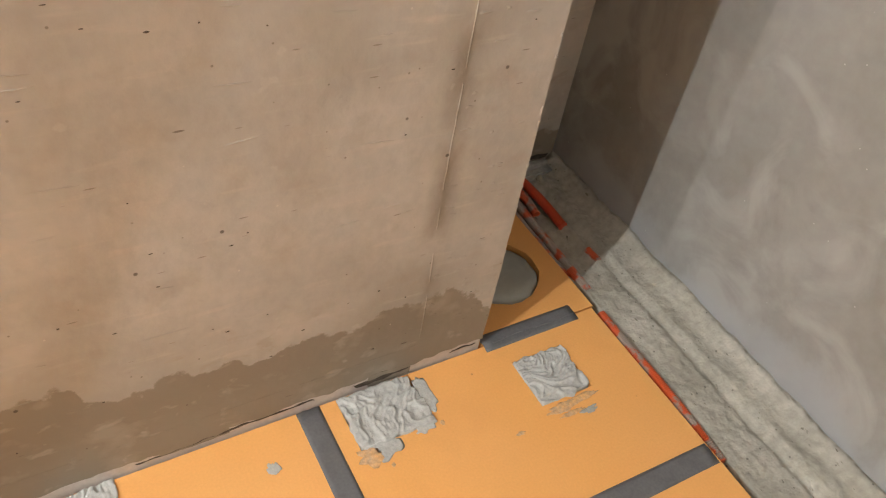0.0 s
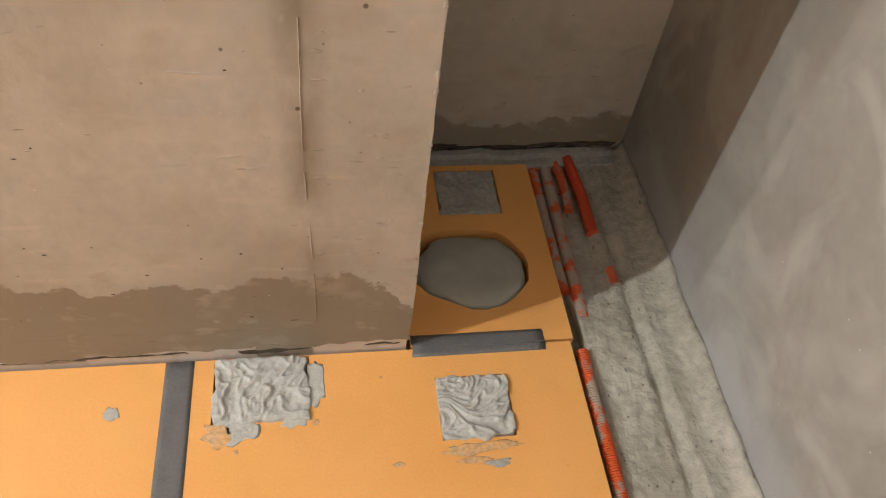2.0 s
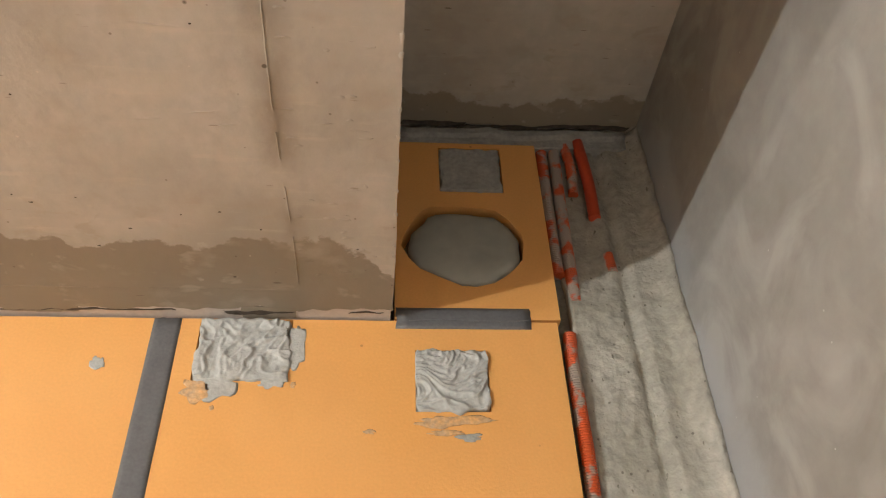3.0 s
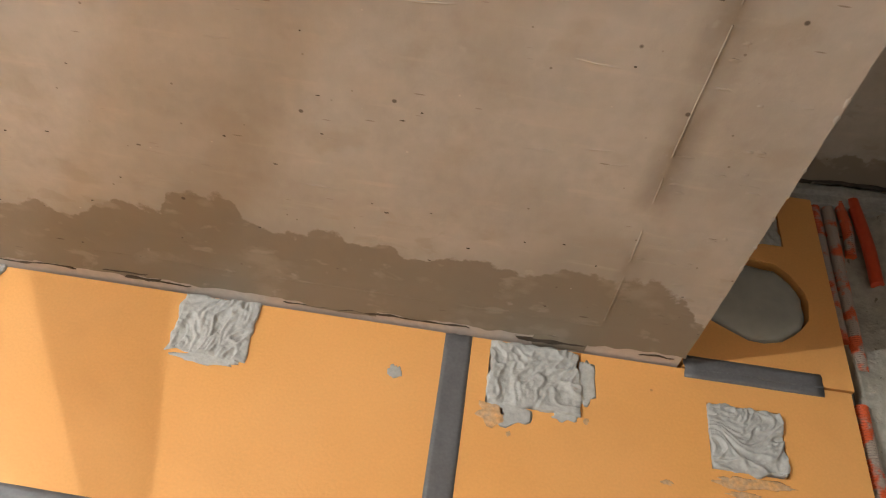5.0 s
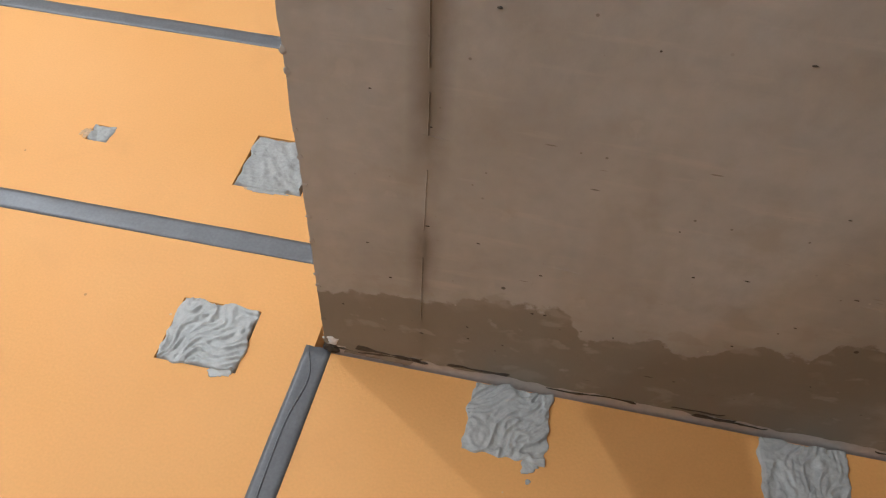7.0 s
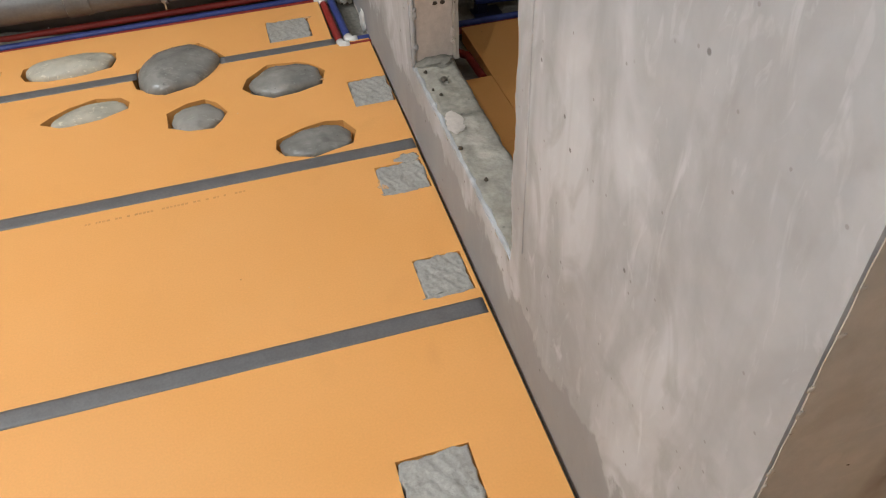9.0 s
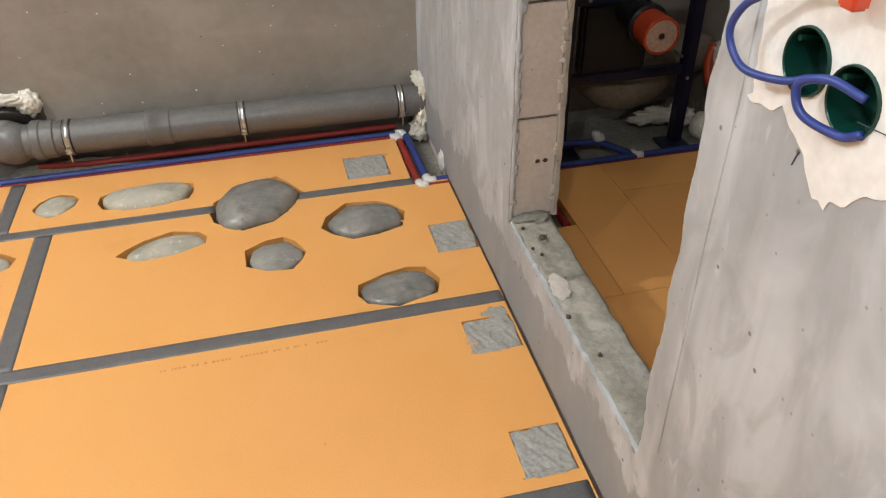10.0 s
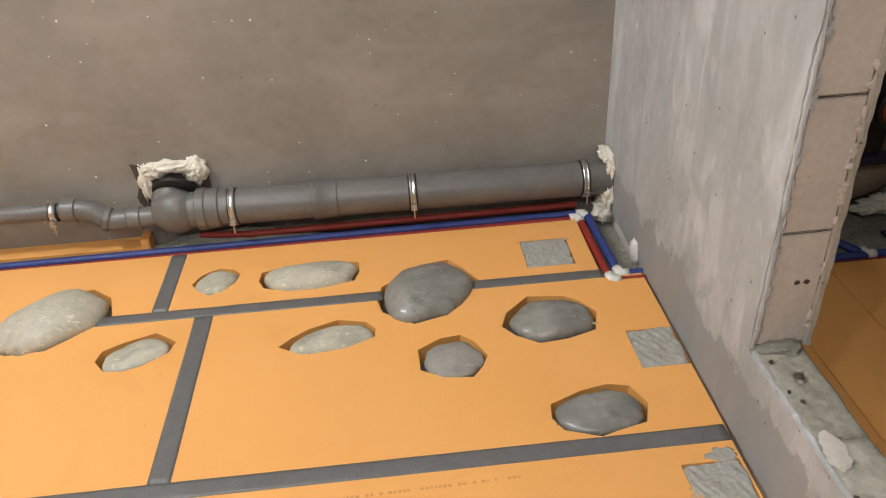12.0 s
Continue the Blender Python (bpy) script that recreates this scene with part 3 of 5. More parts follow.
# raw block ends in the far jamb
for i in range(8):
    z0 = SILL_Z + 0.006 + i * 0.2605
    b = part("block", box(0.013, THICK - 0.003, DOOR_FAR + 0.001, DOOR_FAR + 0.012, z0, min(z0 + 0.2575, 2.1), 0.0025), BLOCK, wall_door)
# rough plaster lips left along the jamb
for x, mat, s in ((0.008, GREY, 3), (THICK + 0.002, BROWN, 7)):
    zs = np.arange(SILL_Z, 2.1, 0.012)
    pts = [(x + 0.003 * noise.noise((z * 22, s, 0)), DOOR_FAR + 0.001 + 0.004 * noise.noise((z * 30, s, 4)), z) for z in zs]
    part("plaster_lip", sweep(pts, [0.0055 + 0.004 * noise.noise((z * 38, s, 8)) for z in zs], 8), mat, wall_door)
zs = np.arange(SILL_Z, 2.1, 0.012)
part("plaster_lip", sweep([(0.008 + 0.003 * noise.noise((z * 22, 1, 0)), DOOR_NEAR - 0.003 + 0.005 * noise.noise((z * 24, 1, 4)), z) for z in zs], [0.006 + 0.004 * noise.noise((z * 34, 1, 8)) for z in zs], 8), GREY, wall_door)
ys = np.arange(DOOR_NEAR, DOOR_FAR, 0.012)
part("plaster_lip", sweep([(0.007 + 0.003 * noise.noise((y * 22, 2, 0)), y, SILL_Z - 0.006 + 0.003 * noise.noise((y * 30, 2, 4))) for y in ys], [0.006 + 0.004 * noise.noise((y * 30, 2, 8)) for y in ys], 8), GREY, wall_door)
rng = random.Random(17)
for k in range(64):
    z = SILL_Z + 0.02 + 1.0 * rng.random()
    side = rng.random() < 0.5
    part("plaster_crumb", lump((0.012 if side else THICK - 0.004, DOOR_FAR - 0.001, z), (rng.uniform(0.003, 0.009), 0.004, rng.uniform(0.004, 0.014)), 0.6, k * 1.3, 2, 4), GREY if side else BLOCK, wall_door)
for i in range(4):
    z = SILL_Z + 0.0045 + (i + 1) * 0.2605
    pts = [(0.014 + 0.09 * j / 9, DOOR_FAR + 0.0005, z + 0.0018 * noise.noise((j * 0.7, i, 3))) for j in range(10)]
    part("mortar_joint", sweep(pts, [0.0007 + 0.0005 * noise.noise((j * 1.3, i, 8)) for j in range(10)], 6), DARK, wall_door)
part("jamb_mortar", lump((0.06, DOOR_FAR - 0.002, SILL_Z + 0.004), (0.046, 0.030, 0.012), 0.3, 5, 3, 3), SCREED, wall_door, "dark mortar smear at the jamb foot")
# drill holes on sill and jamb, their shade put in as dark lumps
for y, x, r in ((1.300, 0.057, 0.008), (0.718, 0.078, 0.011), (0.735, 0.070, 0.006), (1.235, 0.03, 0.004), (1.345, 0.022, 0.004), (0.90, 0.03, 0.004), (1.02, 0.012, 0.005), (1.262, 0.018, 0.003)):
    part("drill_hole", lump((x, y, SILL_Z + 0.003), (r, r * 1.2, 0.004), 0.4, y * 9, 3, 3), DARK, wall_door)
for x in (0.066, 0.084):
    part("drill_hole", lump((x, DOOR_FAR + 0.001, 0.388), (0.006, 0.002, 0.005), 0.3, x * 90, 3, 3), DARK, wall_door)
# cracks at the recess foot, shade put in as dark slabs
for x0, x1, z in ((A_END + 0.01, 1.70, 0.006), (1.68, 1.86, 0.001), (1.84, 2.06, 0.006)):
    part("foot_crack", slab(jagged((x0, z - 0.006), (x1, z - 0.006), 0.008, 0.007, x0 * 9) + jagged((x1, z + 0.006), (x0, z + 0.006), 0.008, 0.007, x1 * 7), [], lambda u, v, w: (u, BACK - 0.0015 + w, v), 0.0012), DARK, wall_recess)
# plaster on the toilet side, overhanging at the jamb
part("inner_plaster", slab([(DOOR_FAR - 0.006, SILL_Z), (NORTH, SILL_Z), (NORTH, CEILING), (DOOR_FAR, CEILING)] + jagged((DOOR_FAR, 2.1), (DOOR_FAR - 0.006, SILL_Z), 0.012, 0.006, 41), [], lambda u, v, w: (THICK + w, u, v), 0.010), BROWN, wall_door)
# rough mortar bed on the sill, in two pours
for y0, y1, s in ((DOOR_NEAR - 0.003, 1.142, 1), (1.145, DOOR_FAR + 0.001, 2)):
    bm = bmesh.new()
    nx, ny = 12, int((y1 - y0) / 0.012)
    g = [[None] * (ny + 1) for _ in range(nx + 1)]
    for i in range(nx + 1):
        for j in range(ny + 1):
            x, y = 0.001 + (THICK - 0.004) * i / nx, y0 + (y1 - y0) * j / ny
            z = SILL_Z + 0.006 * noise.noise((x * 18, y * 18, s)) + 0.003 * noise.noise((x * 60, y * 60, s))
            e = min(i, nx - i, j + 1, ny - j + 1)
            if e == 0:
                z -= 0.008
                x += 0.004 * noise.noise((0, y * 30, s))
            for hy, hx in ((1.300, 0.057), (0.718, 0.075)):
                r = math.hypot(x - hx, y - hy)
                if r < 0.012:
                    z -= 0.02
            g[i][j] = bm.verts.new((x, y, z))
    for i in range(nx):
        for j in range(ny):
            bm.faces.new((g[i][j], g[i + 1][j], g[i + 1][j + 1], g[i][j + 1]))
    rim = bmesh.ops.extrude_edge_only(bm, edges=[e for e in bm.edges if e.is_boundary])
    for v in rim["geom"]:
        if isinstance(v, bmesh.types.BMVert):
            v.co.z = SILL_Z - 0.0138
    part("sill_bed", bm, SILL, wall_door, "rough greenish-grey mortar bed", smooth=True)
for y, x, r in ((1.128, 0.030, 0.020), (1.098, 0.026, 0.016)):
    part("sill_chip", lump((x, y, SILL_Z + 0.0025), (r, r * 1.3, 0.0012), 0.5, y * 21, 3, 3), BLOCK, wall_door, "pale beige block showing through the mortar")
wall_toilet_east = tagged(part("wall_toilet_east", box(1.06, 1.16, 0.121, NORTH, -0.05, CEILING), BROWN), "brown plastered side wall of the toilet", "wall", kind="structure")
wall_toilet_south = tagged(part("wall_toilet_south", box(THICK, 1.06, 0.1205, 0.2, -0.05, CEILING), BROWN), "plastered inner wall of the toilet", "wall", kind="structure")

# ---- floor ----
floor = tagged(part("floor", box(WEST, RIGHT, SOUTH, NORTH, -0.15, -0.05), SCREED), "rough screed covered with orange foam insulation boards", "floor", kind="structure")

# name, centre, half sizes, turn, height of the top, material, squareness, label
STONES = (
    ((-1.635, 2.02), (0.155, 0.098), 34, 0.058, PALE, "large pale oval river stone bedded in the foam board"),
    ((-1.375, 1.853), (0.082, 0.052), 14, 0.014, PALE, "small pale river stone bedded in the foam board"),
    ((-1.212, 2.152), (0.060, 0.052), 50, 0.016, PALE, "small pale grey river stone bedded in the foam board"),
    ((-0.943, 2.135), (0.130, 0.066), 3, 0.034, PALE, "long pale beige river stone bedded in the foam board"),
    ((-0.612, 2.005), (0.132, 0.104), 40, 0.050, DARKSTONE, "large dark grey rounded stone bedded across the tape"),
    ((-0.872, 1.840), (0.108, 0.048), 10, 0.014, PALE, "pale mottled long stone bedded in the foam board"),
    ((-0.572, 1.716), (0.076, 0.064), 0, 0.014, MID, "round grey stone bedded in the foam board"),
    ((-0.296, 1.835), (0.104, 0.078), 6, 0.030, DARKSTONE, "dark grey stone with pale scratches in the foam board"),
    ((-0.258, 1.494), (0.096, 0.068), 6, 0.016, DARKSTONE, "dark cracked stone sunk in a cut of the foam board"),
    ((1.684, 0.163), (0.104, 0.088), -12, 0.005, FLATSTONE, "flat grey-green stone sunk in the recess board"),
    ((0.432, 1.146), (0.074, 0.050), 0, 0.008, MID, "small grey stone in the toilet floor board"),
    ((0.860, 1.585), (0.075, 0.060), 0, 0.010, PALE, "pale stone in the toilet floor board"),
    ((0.230, 0.950), (0.070, 0.050), 20, 0.008, MID, "grey stone beside the door sill"),
)
# left, right, near, far, flat or fresh, label
PATCHES = (
    (1.586, 1.706, -0.176, -0.064, 1, "square of fresh grey adhesive with trowel swirls"),
    (1.222, 1.374, -0.122, -0.006, 1, "square of fresh grey adhesive against the wall"),
    (0.691, 0.822, -0.116, -0.004, 1, "square of fresh grey adhesive against the wall"),
    (0.246, 0.372, -0.122, -0.004, 1, "square of fresh grey adhesive against the wall"),
    (-0.264, -0.130, -0.072, 0.048, 1, "square of fresh grey adhesive by the wall corner"),
    (-0.285, -0.150, 0.322, 0.465, 0, "square of smoothed grey adhesive in the board"),
    (-0.618, -0.575, 0.375, 0.418, 0, "tiny square of grey adhesive in the board"),
    (-0.127, -0.018, 0.832, 0.953, 0, "square of smoothed grey adhesive beside the wall"),
    (-0.135, -0.014, 1.203, 1.318, 0, "square of smoothed grey adhesive beside the wall"),
    (-0.123, -0.006, 1.618, 1.758, 0, "square of smoothed grey adhesive beside the wall"),
    (-0.314, -0.176, 2.078, 2.216, 0, "square of smoothed grey adhesive near the pipes"),
    (1.640, 1.766, 0.308, 0.430, 0, "square of dark set adhesive in the recess"),
    (0.535, 0.680, 1.880, 1.962, 2, "dark recessed square in the toilet floor board"),
)


def stone_radius(c, h, turn, ang, i):
    """The rim of a stone, a rounded pebble that is a little lopsided."""
    k = 1 + 0.17 * noise.noise((math.cos(ang) * 1.3, math.sin(ang) * 1.3, i * 3.7)) + 0.07 * noise.noise((math.cos(ang) * 3, math.sin(ang) * 3, i * 1.9))
    u, v = math.cos(ang), math.sin(ang)
    e = 2.35
    k /= (abs(u) ** e + abs(v) ** e) ** (1 / e)
    x, y = u * h[0] * k, v * h[1] * k
    a = radians(turn)
    return c[0] + x * math.cos(a) - y * math.sin(a), c[1] + x * math.sin(a) + y * math.cos(a)


def stone_hole(i):
    """The hand-cut hole round a stone: straight knife cuts."""
    n = 20 if i == 9 else 10
    c, h, turn = STONES[i][:3]
    rng = random.Random(i + 5)
    pts = []
    for k in range(n):
        ang = (k + rng.uniform(-0.3, 0.3)) / n * math.tau
        x, y = stone_radius(c, h, turn, ang, i)
        back = max(0, math.sin(ang + radians(turn)))
        loose = 0.05 if i == 9 else 0.20 if STONES[i][3] < 0.032 else 0.10
        g = 1.05 + rng.uniform(0.0, loose) + 0.4 * loose * back
        pts.append((c[0] + (x - c[0]) * g - 0.003, c[1] + (y - c[1]) * g + 0.004))
    return pts


def inside(p, b):
    return b[0] < p[0] < b[1] and b[2] < p[1] < b[3]


def board(x0, x1, y0, y1):
    """A foam board with its cut-outs for stones and adhesive. Cut-outs that cross its rim stay out of it."""
    b = (x0, x1, y0, y1)
    gap = 0.0008
    holes = []
    for i in range(len(STONES)):
        h = stone_hole(i)
        if all(inside(p, b) for p in h):
            holes.append(h)
    for p in PATCHES:
        q = [(p[0], p[2]), (p[1], p[2]), (p[1], p[3]), (p[0], p[3])]
        if all(inside((u, v), (x0 + .001, x1 - .001, y0 + .001, y1 - .001)) for u, v in q):
            k = min(0.0022, p[0] - x0 - gap, x1 - p[1] - gap, p[2] - y0 - gap, y1 - p[3] - gap) * 0.7
            holes.append([(p[0] - k, p[2] - k), (p[1] + k, p[2] - k), (p[1] + k, p[3] + k), (p[0] - k, p[3] + k)])
    outline = [(x0 + gap, y0 + gap), (x1 - gap, y0 + gap), (x1 - gap, y1 - gap), (x0 + gap, y1 - gap)]
    # a stone on the rim is cut out of it as a notch
    for i in range(len(STONES)):
        h = stone_hole(i)
        ins = [inside(p, b) for p in h]
        if any(ins) and not all(ins):
            low = abs(STONES[i][0][1] - y0) < abs(STONES[i][0][1] - y1)
            edge = y0 + gap if low else y1 - gap
            run = sorted((p for p, k in zip(h, ins) if k), key=lambda p: p[0])
            notch = [(run[0][0] - 0.006, edge)] + run + [(run[-1][0] + 0.006, edge)]
            k = next(j for j in range(len(outline)) if abs(outline[j][1] - edge) < 1e-6)
            if low:
                at = outline.index((x0 + gap, y0 + gap)) + 1
                done = [p for p in outline[1:] if abs(p[1] - edge) < 1e-6 and p[0] < run[0][0]]
                outline[at + len(done):at + len(done)] = notch
            else:
                at = outline.index((x1 - gap, y1 - gap)) + 1
                done = [p for p in outline[at:] if abs(p[1] - edge) < 1e-6 and p[0] > run[-1][0]]
                outline[at + len(done):at + len(done)] = notch[::-1]
    part("foam_board", slab(outline, holes, lambda u, v, w: (u, v, w), -0.0498), ORANGE, floor)


H0, H1, H2, H3, H4 = -0.388, 0.190, 0.778, 1.390, 2.008
V1, V2, T1 = -1.350, -1.222, 1.165
# corridor rows
for y0, y1 in ((-2.72, -2.135), (-2.135, -1.55), (-1.55, -0.97), (-0.97, H0)):
    for x0, x1 in ((-3.18, -2.38), (-2.38, -1.2), (-1.2, -0.02), (-0.02, T1), (T1, 1.838)):
        board(x0, x1, y0, y1)
board(-0.02, T1, H0, -0.003)
board(T1, 1.838, H0, -0.003)
board(1.549, 1.845, 0.0005, 0.447)
# main room rows
board(-1.2, -0.02, H0, H1)
board(-2.38, -1.2, H0, H1)
board(-3.18, -2.38, H0, H1)
board(-1.2, -0.006, H1, H2)
board(-2.38, -1.2, H1, H2)
board(-3.18, -2.38, H1, H2)
board(V2, -0.006, H2, H3)
board(-2.4, V2, H2, H3)
board(-3.18, -2.4, H2, H3)
board(V2, -0.004, H3, H4 - 0.004)
board(-2.4, V2, H3, H4 - 0.004)
board(-3.18, -2.4, H3, H4 - 0.004)
board(V1, -0.118, H4 - 0.004, 2.318)
board(-2.4, V1, H4 - 0.004, 2.318)
board(-3.18, -2.4, H4 - 0.004, 2.318)
board(-2.4, -1.47, 2.380, 2.448)
# toilet rows
board(0.30, 0.505, 1.318, 1.962)
board(0.505, 0.99, 1.318, 1.790)
board(0.505, 0.99, 1.790, 1.962)
board(THICK + 0.01, 0.60, 0.72, 1.318)
board(0.60, 1.05, 0.72, 1.318)
board(THICK + 0.01, 0.30, 1.318, 1.650)

# ---- stones ----
for i, (c, h, turn, top, mat, label) in enumerate(STONES):
    bm = bmesh.new()
    seg, lev = 36, 12
    low = -0.05
    mid = max((top + low) / 2 - 0.004, min(-0.006, top - 0.02))
    up, dn = top - mid, mid - low
    flat = 2.0 if top > 0.01 else 3.2
    rings = []
    for j in range(1, lev):
        lat = -math.pi / 2 + math.pi * j / lev
        s, q = math.sin(lat), math.cos(lat)
        z = mid + (up if s > 0 else dn) * math.copysign(abs(s) ** (2 / flat), s)
        k = q ** (2 / flat) if flat > 2 else q
        ring = []
        for n in range(seg):
            x, y = stone_radius(c, h, turn, n / seg * math.tau, i)
            x, y = c[0] + (x - c[0]) * k, c[1] + (y - c[1]) * k
            ring.append(bm.verts.new((x, y, z + 0.0065 * noise.noise((x * 13, y * 13, z * 20 + i)) + 0.002 * noise.noise((x * 45, y * 45, z * 30 + i)) * (1 if s > 0 else 0))))
        rings.append(ring)
    for r, s in zip(rings, rings[1:]):
        for k in range(seg):
            bm.faces.new((r[k], r[(k + 1) % seg], s[(k + 1) % seg], s[k]))
    bm.faces.new(rings[0][::-1])
    tip = bm.verts.new((c[0], c[1], top))
    for k in range(seg):
        bm.faces.new((rings[-1][k], rings[-1][(k + 1) % seg], tip))
    tagged(part("stone", bm, mat, smooth=True), label, "stone", "stones set in the floor")

# ---- adhesive ----
def trowelled(x0, x1, y0, y1, fresh, seed):
    """A square of adhesive: ridges left in curls by the trowel."""
    n = 72 if fresh == 1 else 40
    bm = bmesh.new()
    rng = random.Random(seed)
    cx, cy, lean = rng.uniform(0.2, 0.8), rng.uniform(0.2, 0.8), rng.uniform(0.3, 1.9)
    g = []
    for i in range(n + 1):
        row = []
        for j in range(n + 1):
            u, v = i / n, j / n
            x, y = x0 + (x1 - x0) * u, y0 + (y1 - y0) * v
            e = min(u, 1 - u, v, 1 - v)
            wob = Vector((noise.noise((x * 17, y * 17, seed)), noise.noise((x * 17, y * 17, seed + 9)), 0))
            if fresh == 1:
                turn = lean + 1.5 * noise.noise((x * 11, y * 11, seed + 4))
                p, q = (u - cx) * math.cos(turn) + (v - cy) * math.sin(turn), (v - cy) * math.cos(turn) - (u - cx) * math.sin(turn)
                stroke = noise.noise((p * 3.4 + 0.3 * wob.x, q * 9.5 + 0.5 * wob.y, seed))
                z = (0.0045 + 0.0042 * max(0, 1 - abs(stroke) * 2.6) ** 2 + 0.0045 * stroke + 0.0045 * noise.noise((x * 22, y * 22, seed)) + 0.0022 * noise.noise((p * 9, q * 30, seed))
                     + 0.0010 * noise.noise((x * 130, y * 130, seed)))
                z = max(z, 0.0008)
            else:
                z = 0.0012 + 0.0042 * noise.noise((x * 75 + y * 45, y * 22 - x * 22, seed)) + 0.0014 * noise.noise((x * 130, y * 130, seed))
                if fresh == 2:
                    z -= 0.02
            if e < 0.04:
                over = 0.008 if fresh == 1 else 0.007
                k = noise.noise((x * 48, y * 48, seed + 3)) * over + (0.001 if fresh == 1 else 0.0005)
                x += k * (1 if u > 0.96 else -1 if u < 0.04 else 0)
                y += k * (1 if v > 0.96 else -1 if v < 0.04 else 0)
                if e == 0:
                    z = -0.004 if fresh != 2 else -0.022
                elif fresh != 2:
                    z = max(z * 0.8, 0.0012)
            row.append(bm.verts.new((x, y, z)))
        g.append(row)
    for i in range(n):
        for j in range(n):
            bm.faces.new((g[i][j], g[i + 1][j], g[i + 1][j + 1], g[i][j + 1]))
    rim = bmesh.ops.extrude_edge_only(bm, edges=[e for e in bm.edges if e.is_boundary])
    for v in rim["geom"]:
        if isinstance(v, bmesh.types.BMVert):
            v.co.z = -0.0498
            v.co.x = min(max(v.co.x, x0 + 0.001), x1 - 0.001)
            v.co.y = min(max(v.co.y, y0 + 0.001), y1 - 0.001)
    return bm


for i, (x0, x1, y0, y1, fresh, label) in enumerate(PATCHES):
    tagged(part("adhesive_patch", trowelled(x0, x1, y0, y1, fresh, i * 7.3), MORTAR if fresh == 1 else MORTAR_FLAT if fresh == 0 else ORANGE, smooth=True), label, "adhesive patch", "adhesive patches in the floor")


def smear(cx, cy, rx, ry, seed, mat=MORTAR, h=0.0006):
    """A thin ragged lick of adhesive that ran over the board."""
    bm = bmesh.new()
    seg = 26
    rings = []
    for k, z in ((1.0, 0.0003), (0.85, h), (0.45, h * 1.4)):
        ring = []
        for n in range(seg):
            a = n / seg * math.tau
            q = 1 + 0.6 * noise.noise((math.cos(a) * 2.0, math.sin(a) * 2.0, seed)) + 0.25 * noise.noise((math.cos(a) * 6, math.sin(a) * 6, seed))
            ring.append(bm.verts.new((cx + rx * q * k * math.cos(a), cy + ry * q * k * math.sin(a), z)))
        rings.append(ring)
    for r, s in zip(rings, rings[1:]):
        for k in range(seg):
            bm.faces.new((r[k], r[(k + 1) % seg], s[(k + 1) % seg], s[k]))
    bm.faces.new(rings[-1])
    bm.faces.new(rings[0][::-1])
    return bm


for cx, cy, rx, ry, m in ((1.262, -0.134, 0.034, 0.026, MORTAR), (1.240, -0.140, 0.030, 0.022, SMEAR), (1.350, -0.128, 0.02, 0.010, MORTAR),
                          (1.386, -0.060, 0.014, 0.045, MORTAR), (1.620, -0.196, 0.040, 0.012, SMEAR), (1.668, -0.192, 0.042, 0.008, SMEAR),
                          (1.668, -0.222, 0.022, 0.007, MORTAR_FLAT), (1.630, -0.214, 0.03, 0.006, SMEAR), (1.068, -0.092, 0.011, 0.012, MORTAR), (1.512, -0.212, 0.009, 0.004, SMEAR),
                          (0.350, -0.128, 0.012, 0.012, MORTAR), (0.760, -0.121, 0.05, 0.010, MORTAR), (-0.155, -0.076, 0.02, 0.010, MORTAR),
                          (0.352, -0.152, 0.004, 0.004, MORTAR_FLAT), (1.385, -0.130, 0.005, 0.006, SMEAR), (1.262, -0.172, 0.004, 0.004, SMEAR),
                          (-0.045, 1.335, 0.030, 0.018, MORTAR_FLAT), (-0.09, 1.205, 0.045, 0.008, MORTAR_FLAT), (-0.19, 1.800, 0.008, 0.005, SMEAR), (-0.130, 1.245, 0.012, 0.02, SMEAR),
                          (-0.175, 2.21, 0.012, 0.008, SMEAR), (-0.08, 0.835, 0.05, 0.008, MORTAR_FLAT), (-0.22, 0.318, 0.05, 0.006, MORTAR_FLAT), (-0.625, 0.392, 0.012, 0.014, SMEAR)):
    tagged(part("adhesive_smear", smear(cx, cy, rx, ry, cx * 31 + cy * 17, m), m, smooth=True), "thin smear of grey adhesive on the orange board", "smear", "smears of adhesive")

# ---- tape ----
def tape(x0, y0, x1, y1, width=0.050, seed=0, label="strip of grey duct tape over a board joint", thick=0.0012, base=0.0003):
    a, b = Vector((x0, y0)), Vector((x1, y1))
    d = (b - a).normalized()
    s = Vector((-d.y, d.x))
    n = max(4, int((b - a).length / 0.02))
    bm = bmesh.new()
    rows = []
    for i in range(n + 1):
        p = a.lerp(b, i / n)
        row = []
        for k in range(7):
            t = k / 6 - 0.5
            q = p + s * (t * width + 0.0006 * noise.noise((p.x * 9, p.y * 9, seed + (k > 3))))
            if i in (0, n):
                q = q + d * 0.003 * noise.noise((q.x * 90, q.y * 90, seed))
            z = base + (thick if 0 < k < 6 else 0) + max(0, 0.0012 * noise.noise((q.x * 16, q.y * 16, seed)))
            row.append(bm.verts.new((q.x, q.y, z)))
        rows.append(row)
    for r, t in zip(rows, rows[1:]):
        for k in range(6):
            bm.faces.new((r[k], r[k + 1], t[k + 1], t[k]))
    rim = bmesh.ops.extrude_edge_only(bm, edges=[e for e in bm.edges if e.is_boundary])
    for v in rim["geom"]:
        if isinstance(v, bmesh.types.BMVert):
            v.co.z = 0.0001
    return tagged(part("duct_tape", bm, TAPE, smooth=True), label, "tape", "tapes on the floor boards")


